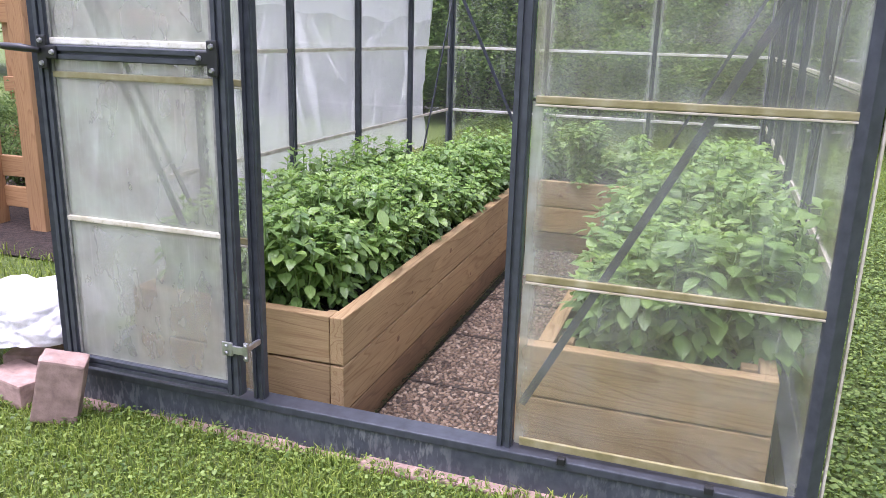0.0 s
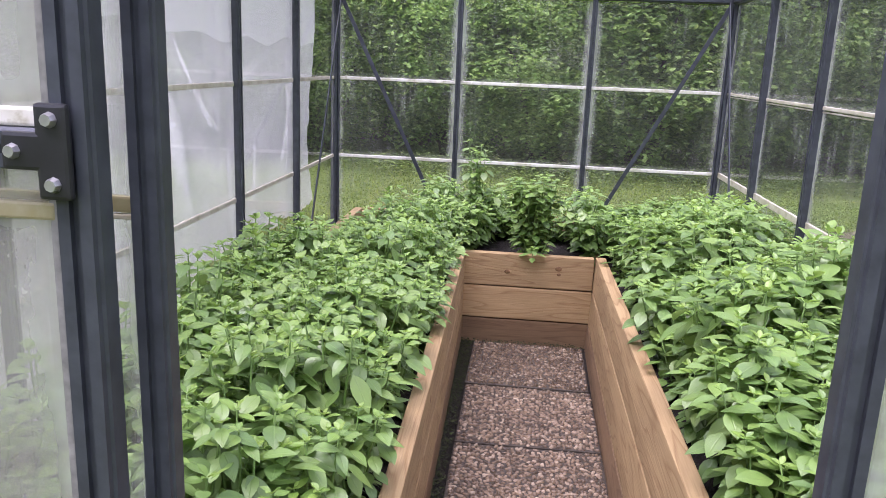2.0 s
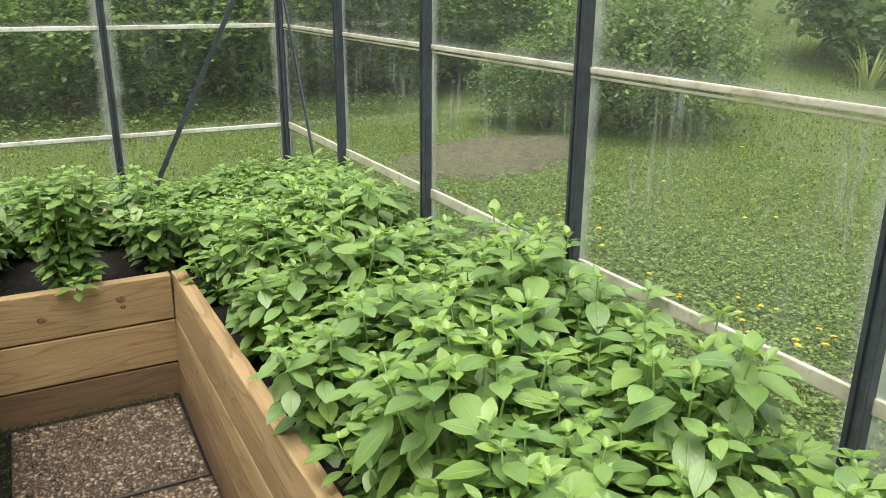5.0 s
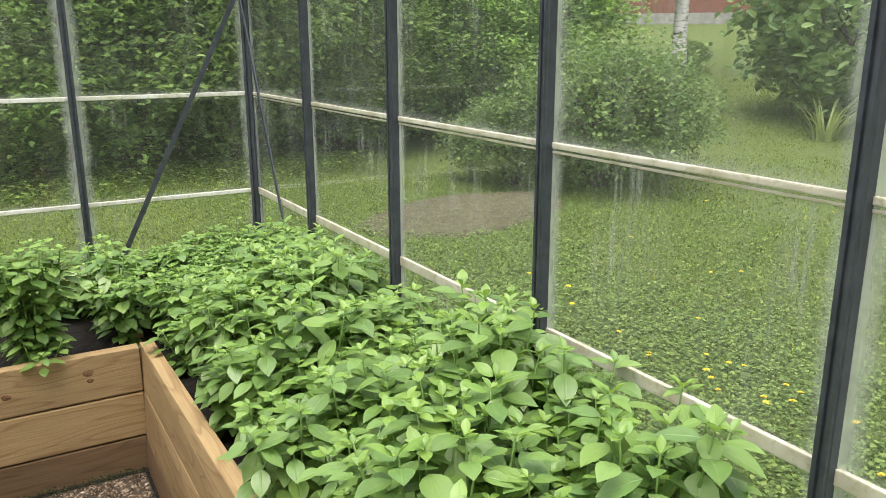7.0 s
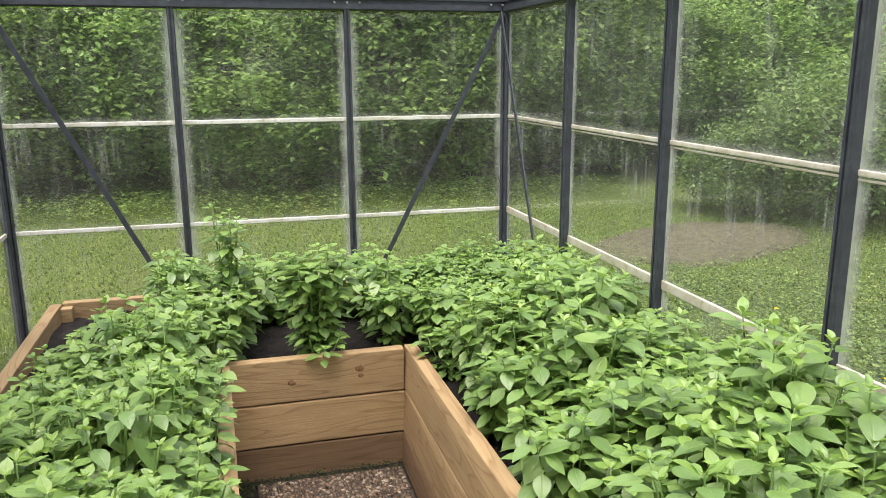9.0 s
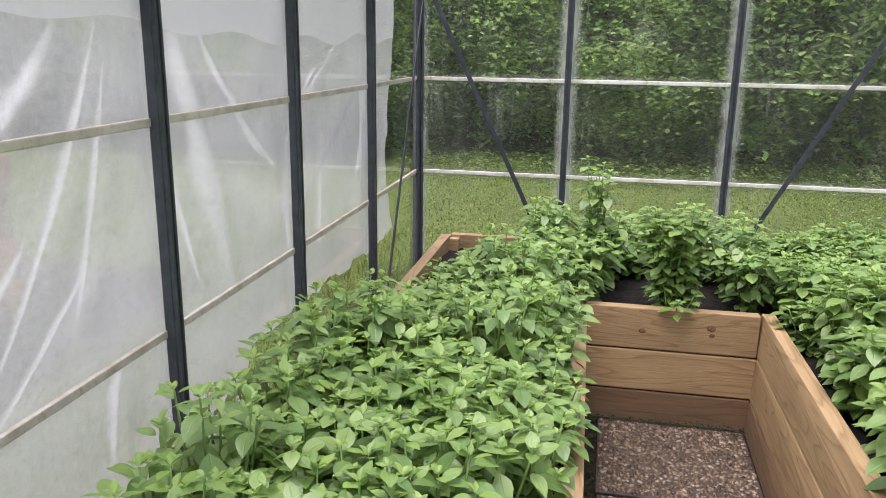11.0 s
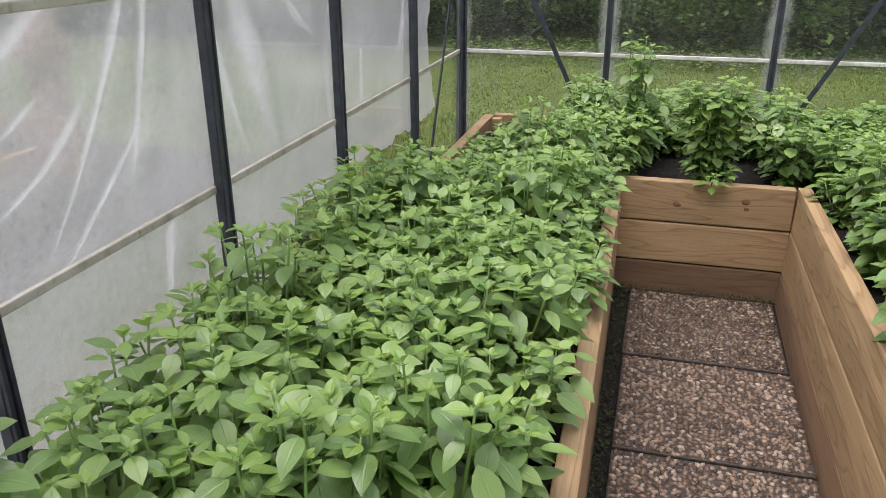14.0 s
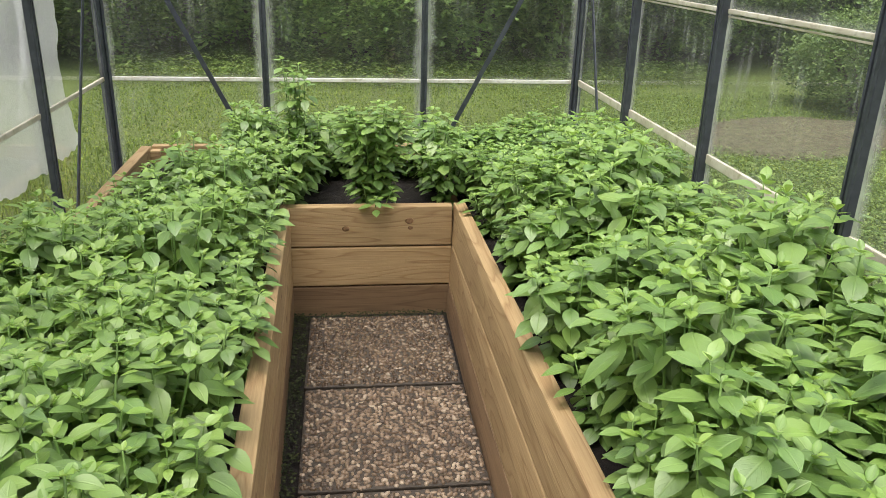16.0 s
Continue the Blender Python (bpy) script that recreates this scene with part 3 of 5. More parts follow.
    # braces
    flat_bar("brace", (XL + .03, YB - .045, EAVE - .02), (BACK_POSTS[0] - .02, YB - .045, 0.25), 0.022, 0.006, (0, -1, 0), FRAME, back)
    flat_bar("brace", (XR - .03, YB - .045, EAVE - .02), (BACK_POSTS[1] + .02, YB - .045, 0.25), 0.022, 0.006, (0, -1, 0), FRAME, back)
    flat_bar("brace", (XR - .045, YB - .05, EAVE - .02), (XR - .045, 0.36, 0.25), 0.022, 0.006, (-1, 0, 0), FRAME, right)
    flat_bar("brace", (XL + .045, YB - .05, EAVE - .02), (XL + .045, 0.26, 0.25), 0.022, 0.006, (1, 0, 0), FRAME, left)
    flat_bar("brace", (XR - .045, YF + .05, EAVE - .02), (XR - .045, RIGHT_POSTS[0], 0.25), 0.022, 0.006, (-1, 0, 0), FRAME, right)
    flat_bar("brace", (XL + .045, YF + .025, EAVE - .02), (XL + .045, -1.93, 0.25), 0.020, 0.006, (1, 0, 0), FRAME, left)
    flat_bar("brace", (XR - .03, YF + .045, EAVE - .02), (JAMB_R + .03, YF + .045, 0.28), 0.021, 0.006, (0, -1, 0), FRAME, front)
    flat_bar("brace", (XL + .01, YF + .045, EAVE - .02), (-0.845, YF + .045, 0.28), 0.021, 0.006, (0, -1, 0), FRAME, front)
    # gables and roof
    slope = (RIDGE - EAVE) / (XM - XL)
    for owner, y in ((back, YB), (front, YF)):
        gaps = ((XL, JAMB_L), (JAMB_R, XR)) if owner is front else ((XL, XR),)
        for a, b in gaps:
            pts = [(a, EAVE + .06), (b, EAVE + .06)]
            top = lambda x: EAVE + .03 + slope * (min(x - XL, XR - x))
            pts += [(b, max(top(b), EAVE + .061))] + ([(XM, top(XM))] if a < XM < b else []) + [(a, max(top(a), EAVE + .061))]
            bm = bmesh.new()
            f = bm.faces.new([bm.verts.new((x, y - .002, z)) for x, z in pts])
            r = bmesh.ops.extrude_face_region(bm, geom=[f])
            bmesh.ops.translate(bm, verts=[v for v in r["geom"] if isinstance(v, bmesh.types.BMVert)], vec=(0, 0.004, 0))
            g = part("gable_pane", bm, PANE, owner)
            g.visible_shadow = False
        bar("rafter", (XL, y, EAVE + .04), (XM, y, RIDGE + .04), 0.04, 0.045, (0, -1 if y > 0 else 1, 0), FRAME, owner)
        bar("rafter", (XR, y, EAVE + .04), (XM, y, RIDGE + .04), 0.04, 0.045, (0, -1 if y > 0 else 1, 0), FRAME, owner)
    roof = empty("roof", label="pitched greenhouse roof of clear panes", category="glass roof", kind="structure")
    bar("ridge", (XM, YF, RIDGE + .03), (XM, YB, RIDGE + .03), 0.06, 0.05, (0, 0, -1), FRAME, roof)
    for sx, posts in ((XL, LEFT_POSTS), (XR, RIGHT_POSTS)):
        into = Vector((-(RIDGE - EAVE), 0, -(XM - XL))) if sx == XR else Vector((RIDGE - EAVE, 0, -(XM - XL)))
        ys = (YF, *posts, YB)
        for y in posts:
            bar("rafter", (sx, y, EAVE + .04), (XM, y, RIDGE + .02), 0.036, 0.04, into, FRAME, roof)
        for a, b in zip(ys, ys[1:]):
            bm = bmesh.new()
            f = bm.faces.new([bm.verts.new(v) for v in ((sx, a + .006, EAVE + .06), (sx, b - .006, EAVE + .06), (XM, b - .006, RIDGE + .04), (XM, a + .006, RIDGE + .04))])
            r = bmesh.ops.extrude_face_region(bm, geom=[f])
            bmesh.ops.translate(bm, verts=[v for v in r["geom"] if isinstance(v, bmesh.types.BMVert)], vec=(0, 0, 0.004))
            p = part("roof_pane", bm, PANE, roof)
            p.visible_shadow = False


build_greenhouse()


# ---- open door, folded back on the front wall ----
def build_door():
    y = YF - 0.075
    x0, x1, z0, mid, z1 = -1.365, -0.755, 0.215, 1.150, 1.95
    d = empty("door_1", label="open greenhouse door of grey aluminium and fogged panes", category="door", kind="structure")
    bar("stile", (x0 + .02, y, z0), (x0 + .02, y, z1), 0.042, 0.038, (0, -1, 0), FRAME, d)
    bar("stile", (x1 - .02, y, z0), (x1 - .02, y, z1), 0.041, 0.034, (0, -1, 0), FRAME, d)
    bar("rail", (x0 + .04, y, z0 + .018), (x1 - .04, y, z0 + .018), 0.034, 0.034, (0, -1, 0), FRAME, d)
    bar("rail", (x0 + .04, y - .003, mid), (x1 - .04, y - .003, mid), 0.040, 0.04, (0, -1, 0), FRAME, d)
    bar("rail", (x0 + .04, y, z1 - .02), (x1 - .04, y, z1 - .02), 0.04, 0.038, (0, -1, 0), FRAME, d)
    w = x1 - x0 - 0.08
    for a, b in ((z0 + .036, 0.672), (0.688, 1.085), (1.095, mid - .012), (mid + .028, z1 - .04)):
        pane(d, (x0 + x1) / 2, y, a, b, w, False, PANE_DOOR)
    for z, h, mat in ((0.68, 0.015, STRIP_CREAM), (1.090, 0.018, STRIP_MOSSY), (mid + .03, 0.018, STRIP)):
        flat_bar("glazing_strip", (x0 + .042, y - .004, z), (x1 - .044, y - .004, z), h, 0.012, (0, -1, 0), mat, d, "pale strip stained with algae")
    for x in (x0 + .045, x1 - .046):
        flat_bar("seal", (x, y - .006, z0 + .04), (x, y - .006, mid - .02), 0.008, 0.006, (0, -1, 0), SEAL, d)
        flat_bar("seal", (x, y - .006, mid + .03), (x, y - .006, z1 - .04), 0.008, 0.006, (0, -1, 0), SEAL, d)
    # corner plates at the middle rail
    for x, s in ((x0 + .03, 1), (x1 - .03, -1)):
        bm = bm_box(x - .016, x + .016, y - .030, y - .020, mid - .045, mid + .045, 0.004)
        bm_box(min(x, x + s * .05), max(x, x + s * .05), y - .030, y - .0215, mid - .018, mid + .018, 0.004, bm)
        plate = part("corner_plate", bm, FRAME_DARK, d, "black plastic corner plate")
        for bx, bz in ((x, mid + .03), (x, mid - .03), (x + s * .038, mid)):
            bolt((bx, y - .033, bz), (0, -1, 0), plate, 0.008)
    handle = part("handle", tube([(x0 + .03, y - .036, mid + .004), (x0 - .02, y - .05, mid + .01), (x0 - .07, y - .055, mid + .012), (x0 - .11, y - .052, mid + .014)], [0.008, 0.011, 0.010, 0.006], 8), FRAME_DARK, d, "black lever handle", True)
    # hinges on the jamb
    for z in (0.36, 1.75):
        bm = bm_box(x1 - .046, x1 - .012, y - .026, y - .020, z - .02, z + .02, 0.002)
        bm_box(x1 - .012, x1 + .04, y - .026, y - .02, z - .012, z + .012, 0.002, bm)
        bm_box(x1 + .026, x1 + .040, y - .030, y - .022, z - .027, z + .027, 0.002, bm)
        bm_box(x1 + .018, x1 + .028, y - .024, YF - .018, z - .008, z + .008, 0.002, bm)
        hinge = part("hinge", bm, STEEL, d, "galvanised steel hinge")
        for bx, bz in ((x1 - .03, z + .01), (x1 - .03, z - .01), (x1 + .033, z + .018), (x1 + .033, z - .018)):
            bolt((bx, y - .032, bz), (0, -1, 0), hinge, 0.006)


build_door()


# ---- raised beds ----
def board(parent, a, b, z0, z1, thick=0.045, lean=0.0):
    """A plank on edge from a to b (x, y at its inner face's middle), lengthwise along its own x."""
    a, b = Vector((*a, 0)), Vector((*b, 0))
    length = (b - a).length
    bm = bm_box(-length / 2, length / 2, -thick / 2, thick / 2, 0, z1 - z0, 0.004)
    if lean:
        for v in bm.verts:
            v.co.y -= lean * (0.26 + 0.74 * (v.co.x / length + 0.5)) * (1 - (z0 + v.co.z) / BED)
    # lowest boards take the darker wood, damp and shade both in its colour
    ob = part("board", bm, WOOD if z0 > 0 else WOOD_DAMP_SHADED, parent)
    ob.matrix_basis = Matrix.Translation(((a + b) / 2) + Vector((0, 0, z0))) @ Matrix.Rotation(math.atan2(b.y - a.y, b.x - a.x), 4, "Z")
    return ob


def bed_walls(parent, lines, post_at, lean=0.0):
    """Three boards on each line; lean is how far the first line's lower boards lean in at their near end."""
    for k, (a, b) in enumerate(lines):
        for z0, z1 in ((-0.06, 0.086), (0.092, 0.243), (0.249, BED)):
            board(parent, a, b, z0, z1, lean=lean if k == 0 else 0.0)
    for x, y in post_at:
        part("corner_batten", bm_box(x - .022, x + .022, y - .022, y + .022, -0.05, BED - 0.012, 0.003), WOOD, parent)


def knot(parent, x, y, z, r, normal):
    q = Vector(normal).to_track_quat("Z", "Y").to_matrix().to_4x4()
    bm = bmesh.new()
    bmesh.ops.create_uvsphere(bm, u_segments=12, v_segments=6, radius=r, matrix=Matrix.Translation((x, y, z)) @ q @ Matrix.Diagonal((1.0, 0.75, 0.10, 1)))
    part("knot", bm, KNOT, parent, "dark round knot", True)


bed_left = empty("raised_bed", label="long raised bed of larch boards filled with soil", category="raised bed", group="raised beds")
bed_right = empty("raised_bed", label="raised bed of larch boards along the clear wall", category="raised bed", group="raised beds")
bed_back = empty("raised_bed", label="short raised bed of larch boards closing the path", category="raised bed", group="raised beds")
# inner faces: left from (-0.605, 0) to (-0.545, front), right from (0, 0) to (0.03, front)
FL, FR = -2.572, -2.50
T = 0.0225
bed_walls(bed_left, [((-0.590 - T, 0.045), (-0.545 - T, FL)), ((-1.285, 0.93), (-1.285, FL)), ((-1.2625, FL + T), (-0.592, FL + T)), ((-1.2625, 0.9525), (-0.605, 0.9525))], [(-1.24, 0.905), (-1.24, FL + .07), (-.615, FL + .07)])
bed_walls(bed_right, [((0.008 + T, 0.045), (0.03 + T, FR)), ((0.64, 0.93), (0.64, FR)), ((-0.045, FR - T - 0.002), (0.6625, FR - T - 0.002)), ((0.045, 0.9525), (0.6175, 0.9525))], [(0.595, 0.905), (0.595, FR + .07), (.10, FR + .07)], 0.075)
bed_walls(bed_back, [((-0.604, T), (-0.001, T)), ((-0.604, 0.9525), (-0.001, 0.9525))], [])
knot(bed_back, -0.159, 0.0, 0.345, 0.016, (0, -1, 0))
knot(bed_back, -0.155, 0.0, 0.318, 0.010, (0, -1, 0))
KNOT_SPOTS = ((-2.30, 0.33), (-1.98, 0.30), (-1.52, 0.345), (-1.05, 0.31), (-0.62, 0.335), (-2.12, 0.17), (-1.66, 0.20), (-1.2, 0.15), (-0.45, 0.18), (-1.82, 0.05))
for k, (y, z) in enumerate(KNOT_SPOTS):
    knot(bed_left, -0.606 + 0.06 * (0.93 - y) / (0.93 - FL), y, z, 0.010 + 0.004 * (k % 3), (1, 0, 0))
    level = 1 - z / BED
    knot(bed_right, 0.001 + (0.03 - 0.075 * level) * (0.93 - (y + 0.1)) / 3.43, y + 0.1, z, 0.009 + 0.004 * ((k + 1) % 3), (-1, 0, 0))
knot(bed_back, -0.391, 0.0, 0.318, 0.014, (0, -1, 0))


def soil(name, x0, x1, y0, y1, label):
    nx, ny = max(2, int((x1 - x0) / 0.03)), max(2, int((y1 - y0) / 0.03))
    v = []
    for j in range(ny + 1):
        for i in range(nx + 1):
            x, y = x0 + (x1 - x0) * i / nx, y0 + (y1 - y0) * j / ny
            v.append((x, y, SOIL + 0.02 * noise.noise((x * 5, y * 5, 0)) + 0.012 * noise.noise((x * 22, y * 22, 3))))
    f = [(j * (nx + 1) + i, j * (nx + 1) + i + 1, (j + 1) * (nx + 1) + i + 1, (j + 1) * (nx + 1) + i) for j in range(ny) for i in range(nx)]
    tagged(mesh_part(name, v, f, SOIL_MAT, smooth=True), label, "soil", kind="stuff")


soil("soil", -1.265, -0.612, FL + .04, 0.935, "dark crumbly potting soil filling the long bed")
soil("soil", 0.055, 0.62, FR + .04, 0.935, "dark crumbly potting soil filling the bed")
soil("soil", -0.605, 0.0, 0.04, 0.935, "dark crumbly potting soil in the end bed")

# ---- plants ----
PROFILE_LEAF = ((0.08, 0.0), (0.20, 0.58), (0.35, 0.93), (0.52, 1.0), (0.70, 0.78), (0.86, 0.40), (1.0, 0.0))


def leaf_shape(length, width, droop, fold, twist=0.0):
    """An ovate leaf along +y, arched and folded on its midrib."""
    pts = []
    for k, (s, w) in enumerate(PROFILE_LEAF):
        y, z = s * length, length * (0.18 * s - droop * s * s)
        if w == 0:
            pts.append((0, y, z))
        else:
            h = w * width / 2
            pts += [(-h, y, z + fold * h + twist * h), (0, y, z), (h, y, z + fold * h - twist * h)]
    faces = [(0, 2, 1), (0, 3, 2)]
    for k in range(1, 13, 3):
        faces += [(k, k + 1, k + 4, k + 3), (k + 1, k + 2, k + 5, k + 4)]
    faces += [(13, 14, 16), (14, 15, 16)]
    return [Vector(p) for p in pts], faces


LEAF_UV = [(0.5, 0.0)] + [(u, s) for s, w in PROFILE_LEAF[1:-1] for u in (0.0, 0.5, 1.0)] + [(0.5, 1.0)]


def leaf_uv(me):
    """Across and along each leaf, for its veins."""
    uv = me.uv_layers.new(name="leaf")
    index = np.zeros(len(me.loops), int)
    me.loops.foreach_get("vertex_index", index)
    uv.data.foreach_set("uv", np.array(LEAF_UV)[index % len(LEAF_UV)].ravel())


def leaf_at(verts, faces, shape, m):
    base = len(verts)
    verts += [m @ p for p in shape[0]]
    faces += [tuple(base + i for i in f) for f in shape[1]]


def leaf_pose(at, yaw, lift):
    return Matrix.Translation(at) @ Matrix.Rotation(yaw, 4, "Z") @ Matrix.Rotation(lift, 4, "X")


plant_rng = random.Random(11)
BIG_LEAVES = []
for k in range(8):
    L = 0.056 + 0.0028 * k
    vs, fs = leaf_shape(L, L * plant_rng.uniform(0.50, 0.62), plant_rng.uniform(0.10, 0.30), plant_rng.uniform(0.02, 0.20), plant_rng.uniform(-0.15, 0.15))
    me = bpy.data.meshes.new("leaf")
    me.from_pydata(vs, [], fs)
    me.materials.append(LEAF_BIG)
    me.polygons.foreach_set("use_smooth", [True] * len(me.polygons))
    leaf_uv(me)
    BIG_LEAVES.append(me)


def build_plant(seed, height, stems, size, leggy=0.0):
    """One bushy plant: spreading stems, pairs of crossing leaves, a bright rosette on every tip."""
    rng = random.Random(seed)
    root = empty("basil_plant", label="bushy green basil plant growing in the bed", category="plant", group="basil plants")
    stem_bm = bmesh.new()
    lv, lf, yv, yf = [], [], [], []
    big = 0
    for s in range(stems):
        az = 2 * math.pi * (s + rng.random() * 0.6) / stems
        out = rng.uniform(0.045, 0.10) * (1 - 0.5 * leggy) if s else 0.01
        h = height * (rng.uniform(0.80, 1.04) - 2.2 * max(0.0, out - 0.05))
        pts = [Vector((math.cos(az) * out * u ** 0.7, math.sin(az) * out * u ** 0.7, h * u)) for u in (0.0, 0.25, 0.5, 0.75, 1.0)]
        tube(pts, [0.0042, 0.0036, 0.003, 0.0024, 0.0016], 5, stem_bm)
        turn = rng.random() * 3.14
        # distance below the tip and leaf growth of each pair
        pairs = [(0.004, 0.55), (0.014 + 0.02 * leggy, 0.82), (0.030 + 0.04 * leggy, 1.0), (0.052 + 0.06 * leggy, 1.02)]
        d = 0.08 + 0.09 * leggy
        while d < h * 0.9:
            pairs.append((d, 0.9))
            d += 0.032 * (1 + leggy)
        for k, (down, grow) in enumerate(pairs):
            u = max(0.02, 1 - down / h)
            i = min(3, int(u * 4))
            p = pts[i].lerp(pts[i + 1], u * 4 - i)
            turn += math.pi / 2 + rng.uniform(-0.25, 0.25)
            grow *= size * rng.uniform(0.70, 1.12)
            for side in (0, math.pi):
                yaw = turn + side + rng.uniform(-0.45, 0.45)
                lift = (0.18, -0.03, -0.24, -0.42)[min(k, 3)] + rng.uniform(-0.40, 0.34)
                L = 0.066 * grow
                gap = 0.010 * size * (0.2, 0.6, 1, 1.3)[min(k, 3)]
                at = p + Vector((-math.sin(yaw), math.cos(yaw), 0.2)) * gap
                if k in (1, 2) and big < 18:
                    ob = new("leaf", BIG_LEAVES[rng.randrange(8)])
                    ob.parent = root
                    ob.matrix_basis = leaf_pose(at, yaw, lift) @ Matrix.Scale(grow * rng.uniform(0.80, 1.0), 4)
                    big += 1
                else:
                    shape = leaf_shape(L, L * rng.uniform(0.48, 0.62), rng.uniform(0.08, 0.30), rng.uniform(0.02, 0.2), rng.uniform(-0.2, 0.2))
                    leaf_at(yv if k == 0 and s % 3 else lv, yf if k == 0 and s % 3 else lf, shape, leaf_pose(at, yaw, lift))
        for j in range(3):
            L = rng.uniform(0.014, 0.022) * size
            shape = leaf_shape(L, L * 0.55, 0.1, 0.5)
            leaf_at(yv, yf, shape, leaf_pose(pts[-1], turn + j * math.pi / 2 + 0.7, rng.uniform(0.2, 0.65)))
    part("stem", stem_bm, STEM, root, smooth=True)
    foliage = tagged(mesh_part("foliage", lv, lf, LEAF, root, smooth=True), kind="stuff")
    leaf_uv(foliage.data)
    young = tagged(mesh_part("young_growth", yv, yf, LEAF_YOUNG, root, "yellow-green young leaf tips", smooth=True), kind="stuff")
    leaf_uv(young.data)
    return root


def plant_bed(kinds, x0, x1, y0, y1, step, height_at, rng, skip=()):
    first = set()
    ny = max(1, round((y1 - y0) / step))
    nx = max(1, round((x1 - x0) / step))
    for j in range(ny):
        for i in range(nx):
            x = x0 + (x1 - x0) * (i + 0.5 + (0.25 if j % 2 else -0.25)) / nx + rng.uniform(-0.02, 0.02)
            y = y0 + (y1 - y0) * (j + 0.5) / ny + rng.uniform(-0.025, 0.025)
            x = min(max(x, x0), x1)
            if any(a < x < b and c < y < d for a, b, c, d in skip):
                continue
            kind, base = kinds[rng.randrange(len(kinds))]
            s = height_at(x, y) / base * rng.uniform(0.92, 1.06)
            wide = min(1.06, max(0.88, s))
            m = Matrix.Translation((x, y, SOIL - 0.005)) @ Matrix.Rotation(rng.uniform(0, 6.28), 4, "Z") @ Matrix.Rotation(rng.uniform(-0.09, 0.09), 4, "X") @ Matrix.Diagonal((wide, wide, s, 1))
            if kind not in first and kind.name not in USED:
                USED.add(kind.name)
                kind.matrix_basis = m
                first.add(kind)
            else:
                copy_thing(kind, m)


USED = set()
SMALL = [(build_plant(20 + k, 0.25, 9, 1.0), 0.25) for k in range(4)]
BROAD = [(build_plant(40 + k, 0.30, 8, 1.26), 0.30) for k in range(4)]


def left_height(x, y):
    edge = min(1.0, max(0.0, (-0.62 - x) / 0.16))
    far = min(1.0, max(0.0, (y + 1.8) / 2.4))
    wall = max(0.0, min(1.0, (-1.0 - x) / 0.2)) * max(0.0, min(1.0, (-0.9 - y) / 0.5))
    bare = max(0.0, min(1.0, (-0.95 - x) / 0.2)) * max(0.0, min(1.0, (y + 0.9) / 0.7))
    return (0.185 + 0.085 * edge + 0.035 * wall - 0.11 * bare) * (1.06 - 0.14 * far)


def right_height(x, y):
    edge = min(1.0, max(0.0, (x - 0.04) / 0.22))
    wall = max(0.0, min(1.0, (x - 0.25) / 0.25))
    far = min(1.0, max(0.0, (y + 1.0) / 1.3))
    near = max(0.0, min(1.0, (-1.1 - y) / 0.6)) * wall
    return (0.215 + 0.105 * edge + 0.060 * wall - 0.010 * near) * (1.03 - 0.33 * far)


bed_rng = random.Random(5)
plant_bed(SMALL, -1.245, -0.655, FL + 0.08, 0.90, 0.118, left_height, bed_rng, skip=((-1.3, -0.80, 0.15, 1.0), (-1.3, -0.93, -0.12, 1.0), (-1.3, -1.06, -0.45, 1.0)))
plant_bed(BROAD, 0.122, 0.56, FR + 0.08, 0.92, 0.125, right_height, bed_rng)
plant_bed(BROAD, 0.625, 0.655, FR + 0.08, 0.75, 0.135, right_height, bed_rng)
# the end bed: a bushy plant alone between two clumps
for x, y, h in ((-0.59, 0.24, 0.23), (-0.54, 0.44, 0.27), (-0.40, 0.66, 0.14), (0.0, 0.25, 0.21), (-0.03, 0.42, 0.23), (-0.18, 0.68, 0.15), (-0.05, 0.62, 0.22), (-0.30, 0.82, 0.14), (-0.54, 0.66, 0.26), (-0.45, 0.84, 0.22)):
    kind, base = SMALL[bed_rng.randrange(4)]
    copy_thing(kind, Matrix.Translation((x, y, SOIL - 0.005)) @ Matrix.Rotation(bed_rng.uniform(0, 6.28), 4, "Z") @ Matrix.Diagonal((1.05, 1.05, h / base, 1)))
tall = build_plant(71, 0.54, 7, 1.05, 0.8)
tall.matrix_basis = Matrix.Translation((-0.60 + 0.03, 0.42, SOIL - 0.005))
tagged(tall, "tall leggy basil plant rising above the others", "plant", "basil plants")
lone = build_plant(77, 0.45, 20, 0.85)
lone.matrix_basis = Matrix.Translation((-0.29, 0.135, SOIL - 0.005)) @ Matrix.Diagonal((1.38, 1.28, 0.94, 1))
tagged(lone, "bushy basil plant alone, drooping over the end board", "plant", "basil plants")
low = build_plant(78, 0.16, 6, 0.86)
low.matrix_basis = Matrix.Translation((-0.285, 0.07, SOIL - 0.005))
tagged(low, "low basil plant hanging over the end board", "plant", "basil plants")
# ---- fleece over the long wall ----
def fleece_low(y):
    hem = 0.20 if y < -1.0 else 0.20 + 0.27 * min(1, (y + 1.0) / 0.25)
    return hem + 0.05 * noise.noise((y * 4.0, 0, 1)) + 0.02 * noise.noise((y * 17.0, 0, 2))


def fleece_far(z):
    return 0.66 + 0.08 * math.sin(z * 5.0 + 0.6) + 0.035 * noise.noise((0, 7, z * 9)) + 0.015 * noise.noise((3, 7, z * 30))


